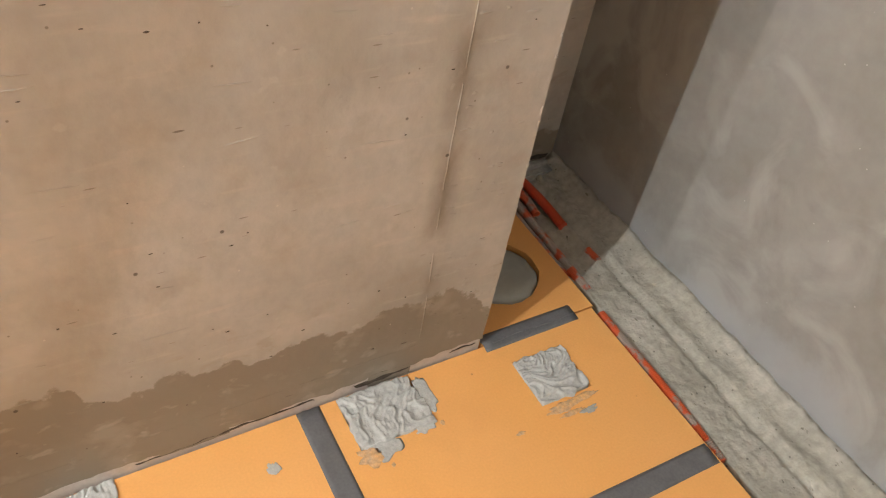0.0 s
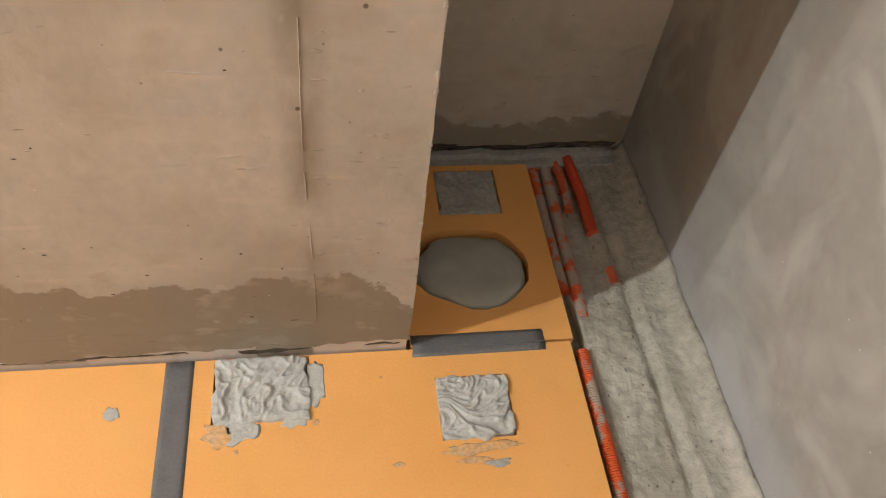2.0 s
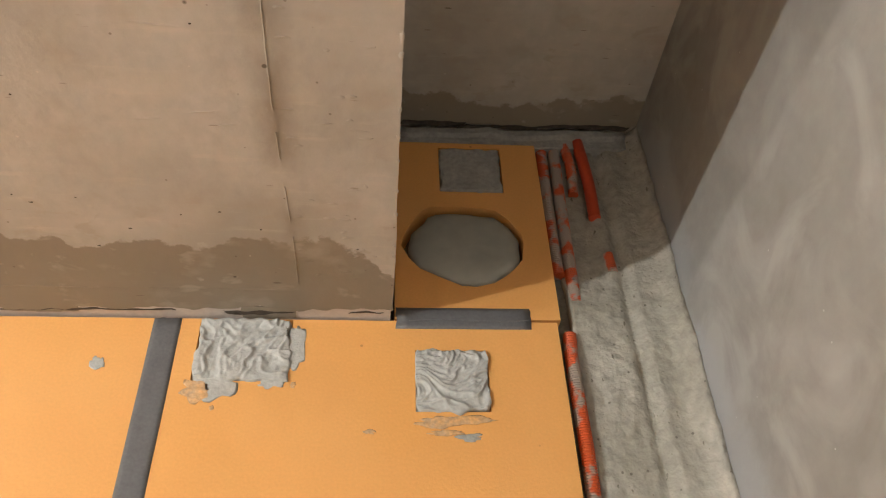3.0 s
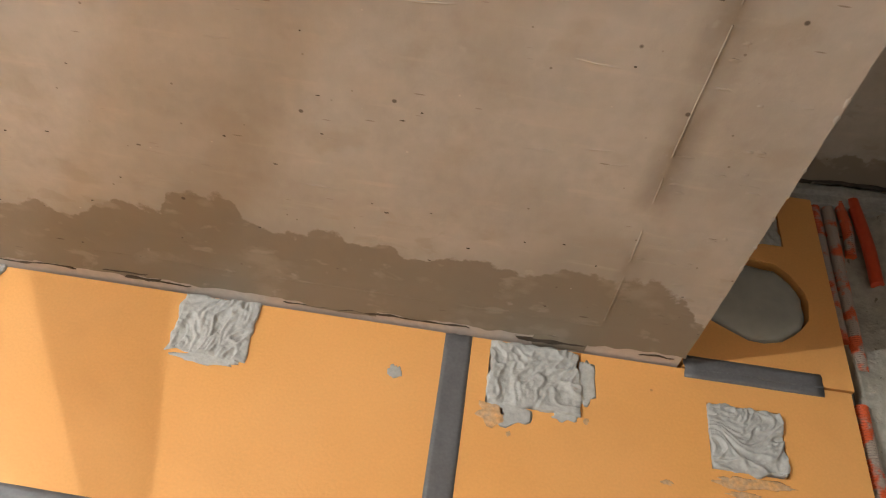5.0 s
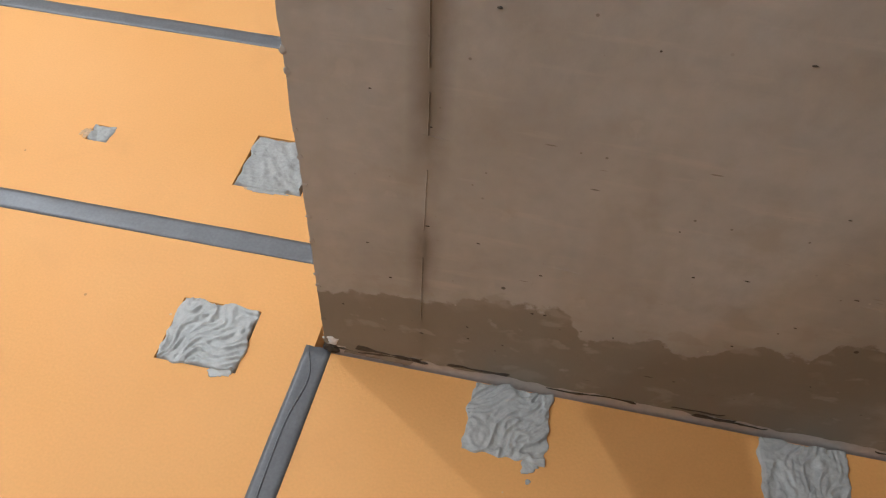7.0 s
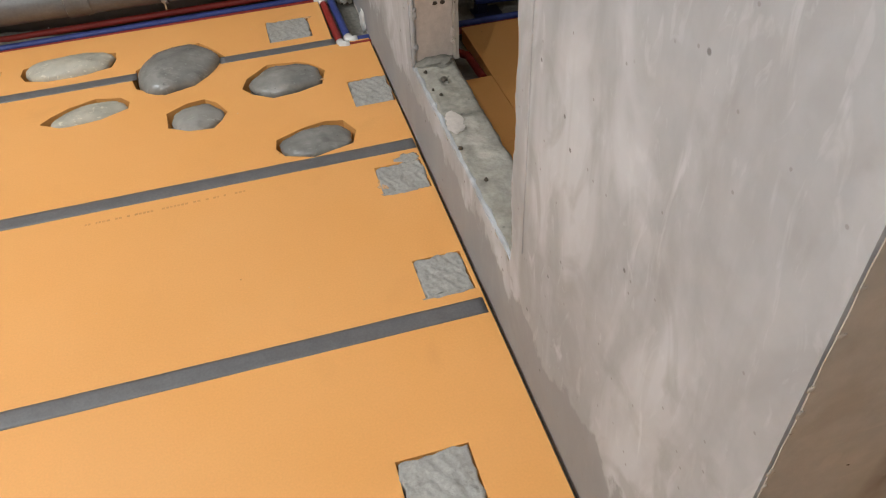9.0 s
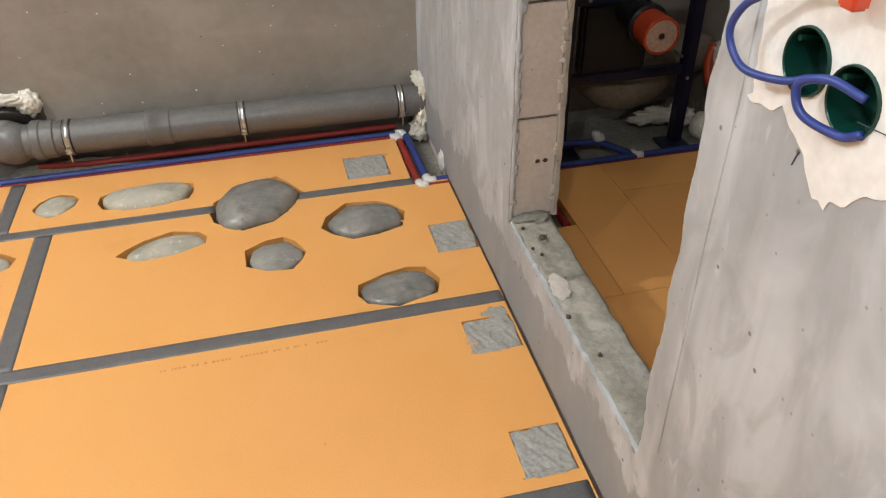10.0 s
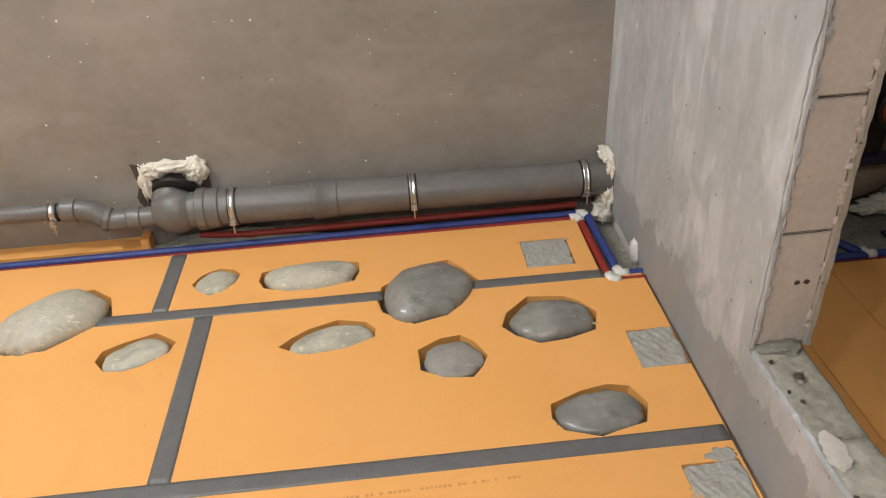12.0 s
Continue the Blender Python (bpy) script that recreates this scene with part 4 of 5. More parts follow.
tape(-2.35, H0 + 0.03, 1.834, H0 - 0.014, 0.046, seed=1)
tape(-2.35, H1, -0.012, H1, 0.046, seed=2)
tape(-2.35, H2, -0.012, H2, 0.046, seed=3)
tape(-2.35, H3, -0.008, H3 + 0.004, 0.046, seed=4)
tape(-2.35, H4, -1.765, H4, 0.042, seed=5)
tape(-1.515, H4, -0.735, H4, 0.042, seed=6, label="grey duct tape ending under a stone")
tape(-0.482, H4 + 0.010, -0.112, H4 + 0.008, 0.040, seed=7, label="grey duct tape between a stone and the pipes")
tape(V1, H4 + 0.020, V1, 2.314, 0.046, seed=8)
tape(V2 - 0.004, H2 + 0.022, V2, H3 - 0.022, seed=9)
tape(V2, H3 + 0.022, V2, H4 - 0.020, seed=13)
tape(T1, H0 + 0.022, T1, -0.004, 0.046, seed=10)
tape(-0.022, H0 + 0.04, -0.013, 0.002, 0.044, seed=11, label="creased grey duct tape at the wall corner")
tape(1.552, 0.002, 1.790, 0.003, 0.044, seed=12, label="short creased grey duct tape at the recess")
for pts, own in (([(1.575, -0.004, 0.0018), (1.64, 0.000, 0.0022), (1.70, -0.003, 0.0022), (1.788, -0.001, 0.0018)], 1), ([(-0.026, -0.01, 0.002), (-0.012, -0.06, 0.002), (-0.024, -0.15, 0.002), (-0.024, -0.34, 0.002)], 2)):
    tagged(part("tape_crease", sweep(smooth_path(pts), 0.0013, 6), TAPE), "raised crease along the grey duct tape", "tape", "tapes on the floor boards")

# printed line of tiny unreadable marks on a board
rng = random.Random(3)
x = -0.86
while x < -0.46:
    w = rng.uniform(0.004, 0.008)
    if rng.random() > 0.22:
        tagged(part("printed_mark", box(x, x + w, 1.322 + 0.02 * (x + 0.86), 1.329 + 0.02 * (x + 0.86), 0.0001, 0.0004), PRINT, floor))
    x += w + 0.003

# ---- recess: concrete strip with conduits ----
bm = bmesh.new()
nx, ny = 26, 190
g = []
Y0, Y1 = SOUTH, BACK - 0.001
for i in range(nx + 1):
    row = []
    for j in range(ny + 1):
        u = i / nx
        y = Y0 + (Y1 - Y0) * (j / ny) ** 0.6
        x = 1.872 + (RIGHT - 0.001 - 1.872) * u
        z = -0.026 + 0.008 * noise.noise((x * 14, y * 9, 1)) + 0.005 * noise.noise((x * 45, y * 40, 2)) + 0.002 * noise.noise((x * 120, y * 110, 2))
        if 0.5 < u < 0.62:
            z -= 0.010 * math.sin((u - 0.5) / 0.12 * math.pi)
        if u > 0.62:
            z += 0.010 + 0.035 * max(0, (u - 0.8) / 0.2) ** 2
        if y > 0.05 and u < 0.42:
            z -= 0.012 * min(1, (y - 0.05) / 0.1)
        if i == 0:
            x += 0.006 * noise.noise((y * 20, 0, 5))
        row.append(bm.verts.new((x, y, z)))
    g.append(row)
for i in range(nx):
    for j in range(ny):
        bm.faces.new((g[i][j], g[i + 1][j], g[i + 1][j + 1], g[i][j + 1]))
rim = bmesh.ops.extrude_edge_only(bm, edges=[e for e in bm.edges if e.is_boundary])
for v in rim["geom"]:
    if isinstance(v, bmesh.types.BMVert):
        v.co.z = -0.0498
tagged(part("concrete_kerb", bm, CONCRETE, smooth=True), "rough crumbly concrete strip along the side wall", "concrete strip", kind="structure")
# ragged mortar at the foot of the recess wall
bm = box(1.552, 2.05, BACK - 0.045, BACK - 0.0005, -0.0495, -0.012)
bmesh.ops.subdivide_edges(bm, edges=bm.edges[:], cuts=14, use_grid_fill=True)
for v in bm.verts:
    if v.co.z > -0.03:
        v.co.z += 0.010 * noise.noise(v.co * 22) + (0.009 if v.co.y > BACK - 0.02 else 0)
    if v.co.y < BACK - 0.03:
        v.co.y += 0.006 * noise.noise(v.co * 30)
tagged(part("mortar_fillet", bm, MORTAR_FLAT, smooth=True), "grey mortar fillet at the foot of the recess wall", "mortar", kind="structure")


def corrugated(points, r, pitch=0.0042):
    """A ribbed conduit along a line."""
    pts = smooth_path(points, 10)
    out, rad = [], []
    for a, b in zip(pts, pts[1:]):
        n = max(1, int((b - a).length / (pitch / 2)))
        for k in range(n):
            out.append(a.lerp(b, k / n))
    rad = [r if i % 2 else r * 0.86 for i in range(len(out))]
    return sweep(out, rad, 10)


tagged(part("conduit", corrugated([(1.858, -0.42, -0.026), (1.860, -0.26, -0.019), (1.858, -0.10, -0.017), (1.862, -0.012, -0.022)], 0.0125), CONDUIT), "ribbed orange conduit bedded beside the floor board", "conduit", "conduits in the recess")
tagged(part("conduit", corrugated([(1.866, 0.478, -0.030), (1.862, 0.30, -0.030), (1.862, 0.12, -0.032)], 0.0125), CONDUIT), "mortar-caked orange conduit in the recess", "conduit", "conduits in the recess")
tagged(part("conduit", corrugated([(1.893, 0.480, -0.026), (1.888, 0.30, -0.027), (1.886, 0.06, -0.032)], 0.0125), CONDUIT), "mortar-caked orange conduit in the recess", "conduit", "conduits in the recess")
tagged(part("conduit", sweep(smooth_path([(1.946, 0.478, -0.018), (1.952, 0.36, -0.016), (1.952, 0.262, -0.020)]), 0.0125, 14), CAP), "smooth bright orange tube half buried in concrete", "conduit", "conduits in the recess")
tagged(part("conduit", corrugated([(1.916, 0.47, -0.022), (1.922, 0.40, -0.022), (1.920, 0.33, -0.030)], 0.011), CONDUIT), "short mortar-caked piece of orange conduit", "conduit", "conduits in the recess")
tagged(part("conduit", corrugated([(1.965, 0.175, -0.026), (1.968, 0.13, -0.026)], 0.010), CONDUIT), "scrap of orange conduit showing through concrete", "conduit", "conduits in the recess")

# ---- drain pipe on the north wall ----
PY = 2.382


def pz(x):
    return 0.108 - 0.008 * x


drain = empty("drain_pipe", "grey plastic drain pipe clamped along the wall", "pipe", at=(-0.7, PY, 0.0))
settle(part("main_pipe", lathe((-1.30, PY, pz(-1.3)), (1.31, 0, pz(0.01) - pz(-1.3)), [(0, .0550), (1.31, .0550)]), PIPE, smooth=False), drain)
settle(part("socket", lathe((-1.28, PY, pz(-1.28)), (1, 0, -0.008), [(0, .060), (0.004, .0645), (0.028, .0645), (0.032, .061), (0.068, .0605), (0.072, .0555)]), PIPE), drain)
settle(part("socket", lathe((-0.93, PY, pz(-0.93)), (1, 0, -0.008), [(0, .0565), (0.003, .0605), (0.022, .0605), (0.026, .0585), (0.075, .0585), (0.08, .0552)]), PIPE), drain)
tee = settle(part("elbow_tee", lump((-1.345, PY, pz(-1.34)), (0.074, 0.066, 0.070), 0.0, 1, 4), PIPE, smooth=True), drain)
settle(part("branch", lathe((-1.36, PY, pz(-1.36) + 0.012), (0, 1, 0.35), [(0, .058), (0.075, .058)]), PIPE, smooth=True), drain)
settle(part("seal_ring", lathe((-1.345, PY + 0.028, 0.165), (0.06, 1, 0.55), [(0, .062), (0.004, .068), (0.012, .068), (0.016, .062)]), RUBBER, smooth=True), drain)
settle(part("reducer", lathe((-1.40, PY, pz(-1.4) - 0.014), (-1, 0, 0), [(0, .032), (0.05, .032), (0.053, .036), (0.088, .036), (0.092, .031), (0.11, .031)]), PIPE, smooth=False), drain)
settle(part("bend", sweep(smooth_path([(-1.49, PY, pz(-1.4) - 0.014), (-1.545, PY, pz(-1.4) - 0.012), (-1.60, PY + 0.005, pz(-1.4) + 0.022), (-1.66, PY + 0.006, pz(-1.4) + 0.030)]), 0.0325, 20), PIPE, smooth=True), drain)
settle(part("collar", lathe((-1.545, PY, pz(-1.4) - 0.012), (-1, 0, 0.35), [(0, .034), (0.003, .038), (0.018, .038), (0.02, .034)]), PIPE), drain)
settle(part("collar", lathe((-1.635, PY + 0.006, pz(-1.4) + 0.029), (-1, 0, 0.05), [(0, .034), (0.003, .0375), (0.04, .0375), (0.044, .033)]), PIPE), drain)
settle(part("thin_pipe", lathe((-1.65, PY + 0.006, pz(-1.4) + 0.030), (-1, 0, 0), [(0, .026), (0.93, .026)]), PIPE, smooth=False), drain)


def clamp(x, z, r):
    """A pipe clamp: steel band, rubber lining, screw ears and a wall stud."""
    c = empty("pipe_clamp", "zinc-plated steel pipe clamp with a screw", "pipe clamp", "clamps on the drain pipe", at=(x, PY, z))
    settle(part("band", lathe((x - 0.011, PY, z), (1, 0, 0), [(0.002, r + .0005), (0.0025, r + .004), (0.0050, r + .0052), (0.0075, r + .0040), (0.0110, r + .0034), (0.0145, r + .0040), (0.0170, r + .0052), (0.0195, r + .004), (0.020, r + .0005)], 32), ZINC), c)
    settle(part("rubber_lining", lathe((x - 0.0135, PY, z), (1, 0, 0), [(0, r + .0003), (0.001, r + .0022), (0.026, r + .0022), (0.027, r + .0003)], 32), RUBBER), c)
    settle(part("screw_ear", box(x - 0.010, x + 0.010, PY - r - 0.014, PY - r - 0.002, z - 0.030, z - 0.022, 0.002), ZINC), c)
    settle(part("screw_ear", box(x - 0.010, x + 0.010, PY - r - 0.013, PY - r - 0.002, z - 0.020, z - 0.013, 0.002), ZINC), c)
    settle(part("screw", lathe((x, PY - r - 0.009, z - 0.008), (0, 0, -1), [(0, .0045), (0.004, .0045), (0.0045, .0025), (0.05, .0025)], 10), ZINC), c)
    settle(part("wall_stud", lathe((x, PY + r, z), (0, 1, 0), [(0, .004), (NORTH - PY - r, .004)], 10), ZINC), c)
    return c


clamp(-1.170, pz(-1.17), 0.055)
clamp(-0.622, pz(-0.62), 0.055)
clamp(-0.085, pz(-0.085), 0.055)
clamp(-1.700, pz(-1.4) + 0.030, 0.026)

# foam where pipes go through walls, and the broken hole behind the tee
for c, s, k in (((-0.010, 2.392, 0.182), (0.022, 0.055, 0.020), 1), ((-0.004, 2.346, 0.150), (0.018, 0.018, 0.045), 2), ((-0.010, 2.352, 0.060), (0.024, 0.028, 0.050), 3), ((-0.018, 2.36, 0.005), (0.034, 0.032, 0.045), 4), ((-0.006, 2.41, 0.03), (0.02, 0.04, 0.08), 6)):
    tagged(part("foam_blob", lump(c, s, 0.5, k * 5, 4, 5), FOAM, smooth=True), "cream expanding foam sealing the pipe at the wall", "foam", "foam round the pipes")
for c, s, k in (((-1.350, 2.446, 0.238), (0.080, 0.024, 0.022), 7), ((-1.275, 2.444, 0.222), (0.035, 0.026, 0.038), 8), ((-1.432, 2.446, 0.190), (0.020, 0.022, 0.060), 9), ((-1.400, 2.446, 0.228), (0.036, 0.024, 0.026), 10)):
    tagged(part("foam_blob", lump(c, s, 0.45, k * 5, 4, 5), FOAM, smooth=True), "cream expanding foam round the drain branch", "foam", "foam round the pipes")
tagged(part("broken_plaster", slab(jagged((-1.455, 0.10), (-1.24, 0.10), 0.02, 0.01, 3) + jagged((-1.24, 0.10), (-1.245, 0.245), 0.02, 0.014, 4) + jagged((-1.245, 0.245), (-1.468, 0.255), 0.02, 0.016, 5) + jagged((-1.468, 0.255), (-1.455, 0.10), 0.02, 0.016, 6), [], lambda u, v, w: (u, NORTH - 0.004 + w, v), 0.0035), DARK, wall_north, "dark broken edge of the wall hole"))
tagged(part("wall_plug", lump((-0.002, 2.085, 0.018), (0.012, 0.026, 0.036), 0.4, 3, 3, 4), WHITE, smooth=True), "white plug where pipes pass the wall", "plug")
tagged(part("foam_shard", box(-1.478, -1.452, 2.375, 2.43, -0.0495, 0.032, 0.003), ORANGE), "broken upright shard of orange foam board", "foam shard")
tagged(part("mortar_lump", lump((-1.20, 2.405, -0.03), (0.26, 0.035, 0.045), 0.3, 4, 4, 3), SCREED, smooth=True), "lumpy grey mortar under the drain pipe", "mortar", kind="stuff")

# ---- water pipes in blue and red sleeves ----
def water_pipe(name, pts, mat, r=0.0125, label=""):
    return tagged(part(name, sweep(pts, r, 14), mat, smooth=False), label, "water pipe", "sleeved water pipes")


def elbow(x, y, z, d1, d2, r=0.0155, ln=0.026):
    c = Vector((x, y, z))
    a, b = Vector(d1), Vector(d2)
    pts = [c + a * ln, c + a * ln * 0.5, c + (a + b) * ln * 0.12, c + b * ln * 0.5, c + b * ln]
    return tagged(part("pipe_elbow", sweep(pts, [r, r, r * 1.05, r, r], 14), WHITE, smooth=True), "white plastic elbow fitting joining water pipes", "pipe fitting", "fittings on the water pipes")


ZB = -0.006
water_pipe("water_pipe", [(-2.4, 2.346, ZB), (-0.09, 2.362, ZB)], BLUE, label="water pipe in a blue foam sleeve beside the wall")
water_pipe("water_pipe", [(-2.4, 2.3215, ZB - 0.008), (-0.115, 2.334, ZB - 0.006)], RED, label="water pipe in a red foam sleeve beside the board")
water_pipe("water_pipe", [(-1.30, 2.405, 0.012), (-1.15, 2.388, 0.010), (-0.10, 2.395, 0.008)], RED, 0.011, label="second red sleeved pipe under the drain")
water_pipe("water_pipe", [(-0.074, 2.345, ZB), (-0.066, 2.03, ZB)], BLUE, label="water pipe in a blue sleeve turning from the wall")
water_pipe("water_pipe", [(-0.102, 2.32, ZB - 0.004), (-0.096, 2.01, ZB - 0.004)], RED, label="water pipe in a red sleeve turning from the wall")
water_pipe("water_pipe", [(-0.05, 2.012, ZB), (0.0, 2.012, ZB)], BLUE, label="blue sleeved water pipe passing into the wall")
water_pipe("water_pipe", [(-0.08, 1.986, ZB - 0.004), (0.0, 1.986, ZB - 0.004)], RED, label="red sleeved water pipe passing into the wall")
for e in (((-0.082, 2.360, ZB), (-1, 0, 0), (0, -1, 0)), ((-0.106, 2.335, ZB), (-1, 0, 0), (0, -1, 0)), ((-0.066, 2.012, ZB), (0, 1, 0), (1, 0, 0)), ((-0.096, 1.986, ZB), (0, 1, 0), (1, 0, 0))):
    elbow(*e[0], e[1], e[2])
tagged(part("tape_band", sweep([(-1.945, 2.349, ZB), (-1.915, 2.349, ZB)], 0.0137, 14), RUBBER), "black tape wound round the blue sleeve", "tape")

# ---- toilet room ----
frame_thing = empty("cistern_frame", "dark blue steel frame of a hidden cistern", "cistern frame", at=(0.65, 2.13, -0.05))


def frame_part(name, bm, mat=STEEL_BLUE, label=""):
    ob = part(name, bm, mat, label=label)
    settle(ob, frame_thing)
    return ob


frame_part("post", box(0.842, 0.882, 2.11, 2.15, -0.045, 1.05, 0.004))
frame_part("post", box(0.402, 0.442, 2.11, 2.15, -0.045, 1.05, 0.004))
frame_part("crossbar", box(0.442, 0.842, 2.115, 2.145, 0.478, 0.516, 0.003))
frame_part("crossbar", box(0.442, 0.842, 2.115, 2.145, 0.214, 0.246, 0.003))
frame_part("crossbar", box(0.442, 0.842, 2.115, 2.145, 0.98, 1.01, 0.003))
frame_part("foot_plate", box(0.795, 0.895, 2.07, 2.16, -0.0495, -0.040, 0.002))
frame_part("foot_plate", box(0.39, 0.49, 2.07, 2.16, -0.0495, -0.040, 0.002))
frame_part("bracket", box(0.47, 0.70, 2.12, 2.17, 0.246, 0.478, 0.01), RUBBER)
for x, z in ((0.78, 0.497), (0.80, 0.497), (0.86, 0.20), (0.60, 0.497), (0.48, 0.497)):
    frame_part("bolt", lathe((x, 2.112, z), (0, -1, 0), [(0, .006), (0.005, .006), (0.006, .004)], 8), ZINC)
frame_part("threaded_rod", lathe((0.80, 2.115, 0.30), (0, -1, 0), [(0, .005), (0.05, .005)], 8), ZINC)
outlet = empty("drain_outlet", "black toilet outlet with a red protective cap", "drain outlet", at=(0.63, 2.0, 0.43))
settle(part("neck", lathe((0.622, 2.145, 0.452), (0, -1, -0.03), [(0, .050), (0.12, .050), (0.122, .058), (0.135, .064), (0.155, .064), (0.16, .056)]), RUBBER, smooth=False), outlet)
settle(part("cap", lathe((0.622, 1.990, 0.4475), (0, -1, -0.03), [(0, .053), (0.088, .057), (0.090, .055), (0.091, .050), (0.086, .049)]), CAP), outlet)
settle(part("cap_face", lathe((0.622, 1.908, 0.4450), (0, -1, -0.03), [(0, .049), (0.006, .0492), (0.0065, .010), (0.001, .0095)]), CAPFACE), outlet)
settle(part("cap_hole", lathe((0.622, 1.9015, 0.4448), (0, -1, -0.03), [(0, .0092), (0.0008, .009)], 14), RUBBER), outlet)
flush = empty("flush_inlet", "white flush pipe ending in a red cap", "flush pipe", at=(0.60, 2.05, 0.6))
settle(part("pipe", sweep(smooth_path([(0.61, 2.14, 1.0), (0.61, 2.14, 0.69), (0.61, 2.12, 0.625), (0.61, 2.07, 0.602)]), 0.024, 16), WHITE, smooth=True), flush)
settle(part("collar", lathe((0.61, 2.085, 0.608), (0, -1, -0.20), [(0, .029), (0.003, .034), (0.022, .034), (0.025, .029)]), WHITE), flush)
settle(part("cap", lathe((0.61, 2.062, 0.602), (0, -1, -0.20), [(0, .029), (0.060, .0315), (0.062, .030), (0.058, .027), (0.004, .026)]), CAP), flush)
waste = empty("waste_bend", "dusty grey waste bend behind the frame", "drain bend", at=(0.65, 2.28, 0.1))
settle(part("bend", sweep(smooth_path([(0.50, 2.26, 0.30), (0.56, 2.235, 0.20), (0.66, 2.232, 0.125), (0.78, 2.25, 0.14), (0.88, 2.31, 0.18), (1.055, 2.34, 0.19)]), [0.070] * 41, 20), DUSTY, smooth=True), waste)
settle(part("collar", lathe((0.83, 2.295, 0.165), (1, 0.25, 0.22), [(0, .071), (0.004, .077), (0.045, .077), (0.05, .071)]), DUSTY), waste)
settle(part("collar", lathe((0.60, 2.25, 0.17), (1, 0.0, -0.55), [(0, .071), (0.004, .077), (0.03, .077), (0.034, .071)]), DUSTY), waste)
for c, s, k in (((0.84, 2.24, 0.00), (0.09, 0.03, 0.030), 3), ((1.05, 2.25, 0.21), (0.02, 0.04, 0.04), 5), ((0.92, 2.22, 0.00), (0.05, 0.04, 0.04), 6)):
    tagged(part("foam_blob", lump(c, s, 0.5, k * 3, 4, 5), FOAM, smooth=True), "dusty foam below the waste bend", "foam", "foam round the pipes")
tagged(part("mortar_bag", lump((0.975, 2.13, -0.004), (0.055, 0.05, 0.050), 0.15, 2, 4, 2), FOAM, smooth=True), "pale rounded lump of set foam by the frame foot", "foam lump")
tagged(part("conduit", sweep(smooth_path([(1.045, 2.27, 0.24), (1.02, 2.25, 0.19), (1.015, 2.21, 0.12), (1.04, 2.17, 0.09)]), 0.016, 14), CAP, smooth=True), "bent red sleeve coming out of the wall", "conduit")
water_pipe("water_pipe", [(0.112, 1.995, ZB), (0.985, 1.995, ZB)], BLUE, label="blue sleeved water pipe behind the toilet boards")
water_pipe("water_pipe", [(0.112, 1.973, ZB - 0.010), (0.985, 1.973, ZB - 0.010)], RED, 0.0115, label="red sleeved water pipe behind the toilet boards")
water_pipe("water_pipe", [(0.56, 2.10, 0.005), (0.64, 2.005, ZB)], BLUE, label="short blue sleeved pipe rising to the frame")
water_pipe("water_pipe", [(0.40, 2.12, 0.005), (0.56, 2.10, 0.005)], BLUE, label="short blue sleeved pipe behind the frame")
water_pipe("water_pipe", [(1.02, 2.13, 0.025), (1.03, 2.00, 0.012)], RED, 0.0165, label="thick red sleeved pipe by the toilet wall")
water_pipe("water_pipe", [(1.008, 1.975, ZB), (1.008, 1.70, ZB)], BLUE, label="blue sleeved pipe along the toilet wall")
water_pipe("water_pipe", [(1.036, 1.975, ZB), (1.036, 1.70, ZB)], RED, label="red sleeved pipe along the toilet wall")
for e in (((0.995, 1.990, ZB), (-1, 0, 0), (0, -1, 0)), ((1.030, 1.992, 0.0), (0, 1, 0), (0, -1, 0)), ((1.018, 2.145, 0.045), (0, -1, -0.2), (0, 0.2, 1)), ((0.645, 1.995, ZB), (1, 0, 0), (0, 1, 0)), ((0.545, 2.10, 0.02), (1, 0, 0), (0, 0, 1))):
    elbow(*e[0], e[1], e[2])
water_pipe("water_pipe", [(THICK + 0.02, 1.98, -0.01), (0.272, 1.80, -0.01), (0.276, 1.66, -0.01)], RED, label="red sleeved pipe beside the door jamb")

# ---- sockets in the doorway wall ----
patch = jagged((0.60, 0.915), (0.535, 0.925), 0.005, 0.016, 2) + jagged((0.535, 0.925), (0.455, 0.868), 0.005, 0.018, 4) + jagged((0.455, 0.868), (0.355, 0.945), 0.005, 0.018, 5) + jagged((0.355, 0.945), (0.350, 1.25), 0.006, 0.012, 6) + jagged((0.350, 1.25), (0.61, 1.25), 0.02, 0.01, 7) + jagged((0.61, 1.25), (0.60, 0.915), 0.006, 0.012, 8)
holes = [[(y + 0.0342 * math.cos(k * math.tau / 28), z + 0.0342 * math.sin(k * math.tau / 28)) for k in range(28)] for y, z in SOCKETS]
tagged(part("plaster_patch", slab(patch, holes, lambda u, v, w: (-w, u, v), 0.0016), PLASTER_WHITE, wall_door, "fresh white plaster round the socket boxes"))
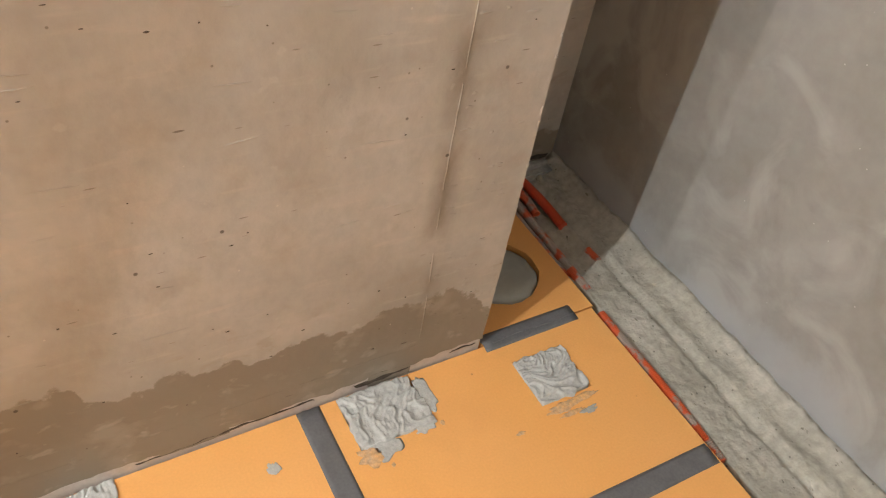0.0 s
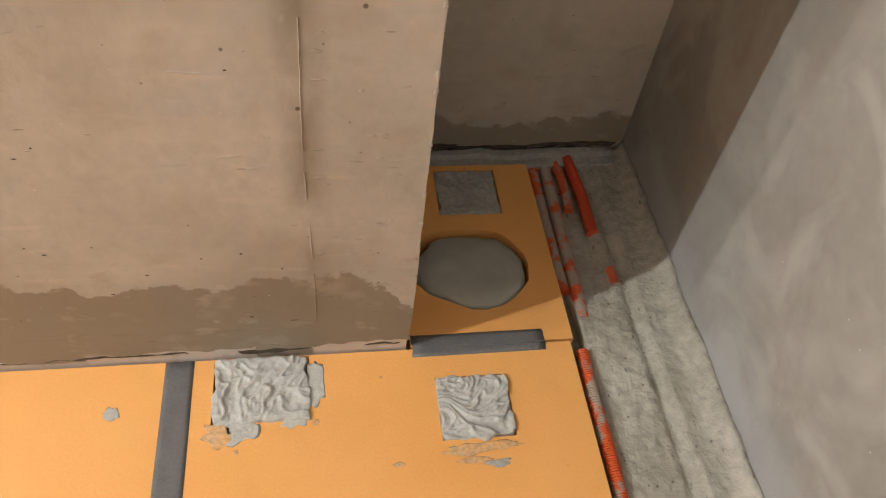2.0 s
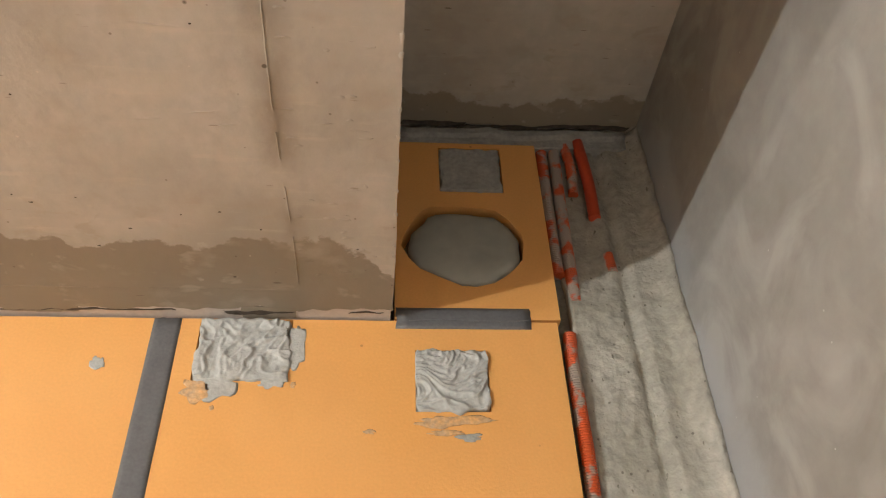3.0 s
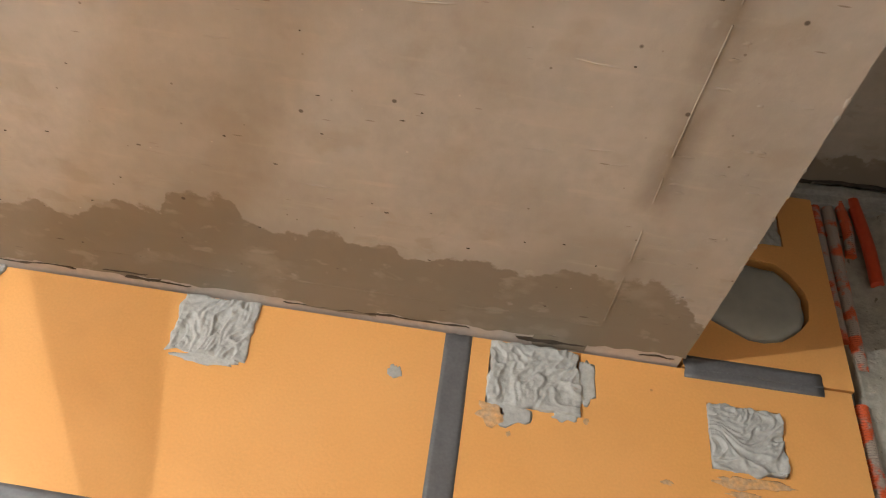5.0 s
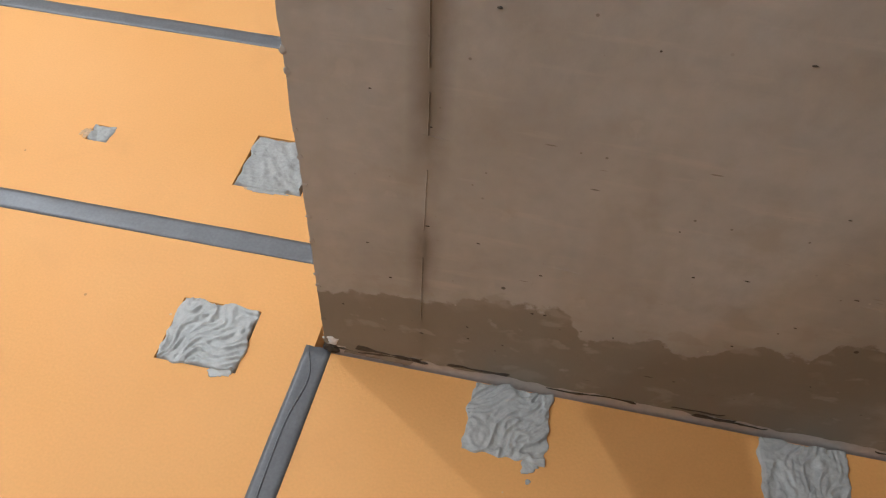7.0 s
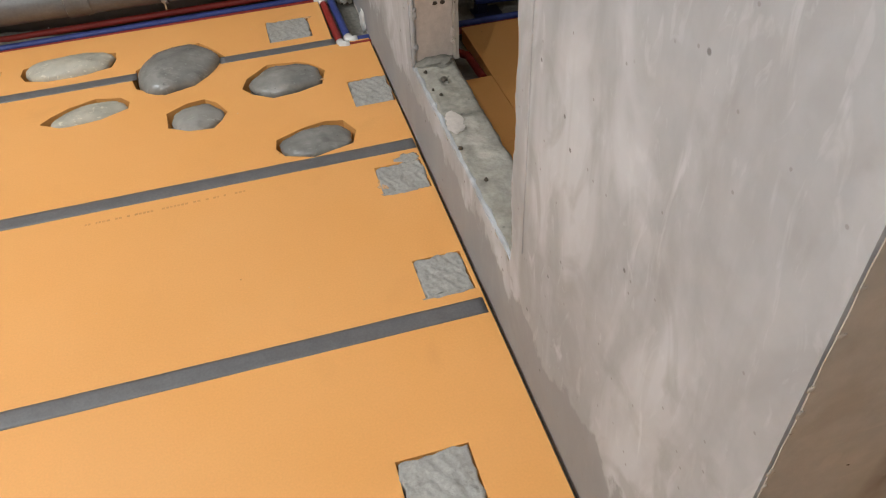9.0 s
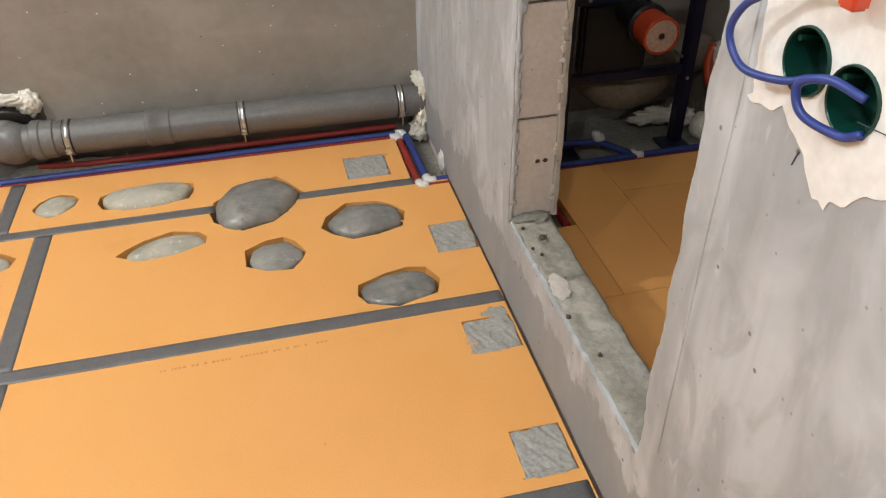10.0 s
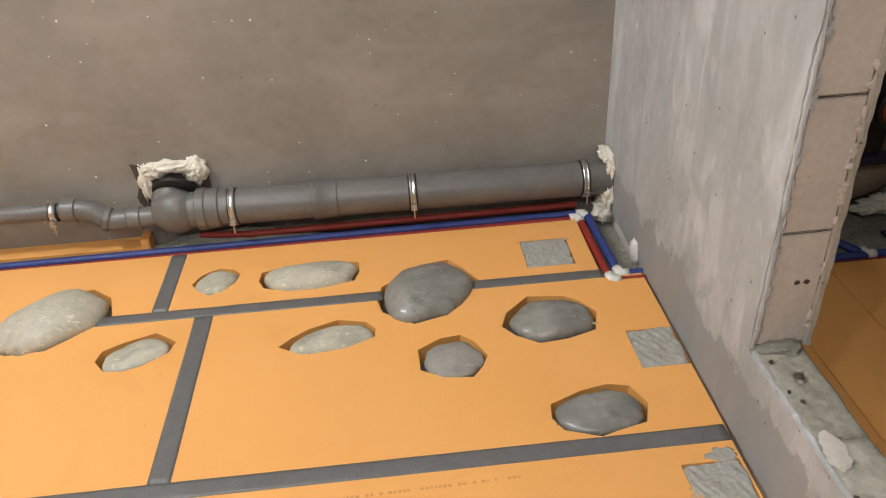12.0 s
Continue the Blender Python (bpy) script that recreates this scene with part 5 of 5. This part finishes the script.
for y, z in SOCKETS:
    s = empty("socket_box", "round dark green plastic socket box with loose cable", "socket box", "socket boxes in the wall", at=(-0.002, y, z))
    settle(part("cup", lathe((-0.0050, y, z), (1, 0, 0), [(0.040, .0004), (0.040, .0312), (0.001, .0316), (0, .0325), (0, .0335), (0.001, .0340), (0.044, .0336), (0.044, .0004)], 30), GREEN), s)
    for dy, dz in ((-0.012, 0.010), (-0.010, -0.014)):
        settle(part("knockout_ring", lathe((0.0349, y + dy, z + dz), (-1, 0, 0), [(0, .0085), (0.0022, .0083), (0.0022, .0068), (0.0003, .0066)], 16), GREEN), s)
    for k in (0.6, 3.74):
        settle(part("screw_post", lathe((0.0349, y + 0.027 * math.cos(k), z + 0.027 * math.sin(k)), (-1, 0, 0), [(0, .003), (0.034, .003)], 10), GREEN), s)
tagged(part("cable", sweep(smooth_path([(-0.006, 0.505, 0.975), (-0.016, 0.532, 0.962), (-0.03, 0.580, 0.958), (-0.035, 0.606, 0.985), (-0.035, 0.592, 1.018), (-0.03, 0.556, 1.045)]), 0.0042, 12), CABLE, smooth=True), "looped blue cable hanging from a socket box", "cable", "loose cables")
tagged(part("cable", sweep(smooth_path([(-0.006, 0.432, 0.985), (-0.018, 0.468, 0.990), (-0.026, 0.496, 0.975), (-0.024, 0.484, 0.950), (-0.010, 0.446, 0.944), (-0.006, 0.424, 0.955)]), 0.0044, 12), CABLE, smooth=True), "curled blue cable in a socket box", "cable", "loose cables")
for k in range(3):
    tagged(part("wire", sweep(smooth_path([(-0.03, 0.557, 1.044 + 0.003 * k), (-0.028, 0.52, 1.058 + 0.004 * k), (-0.020, 0.47, 1.066 + 0.004 * k)]), 0.0015, 8), WIRE, smooth=True), "bare pale wire end of the blue cable", "wire", "loose wires")
tagged(part("wire_connector", box(-0.030, -0.012, 0.452, 0.474, 1.056, 1.082, 0.003), CAP), "small orange wire connector", "wire connector")
part("pencil_line", sweep([(-0.0036, 0.436, 0.962), (-0.0006, 0.300, 0.978), (-0.0004, 0.24, 0.985)], 0.0005, 6), INK, wall_door)
part("pencil_mark", sweep([(-0.0003, 0.505, 0.880), (-0.0003, 0.500, 0.898)], 0.0010, 6), INK, wall_door)
part("plaster_seam", sweep([(-0.0002, 0.615 + 0.004 * noise.noise((z * 5, 0, 3)), z) for z in np.arange(0.30, 1.3, 0.03)], 0.0018, 6), GREY, wall_door)
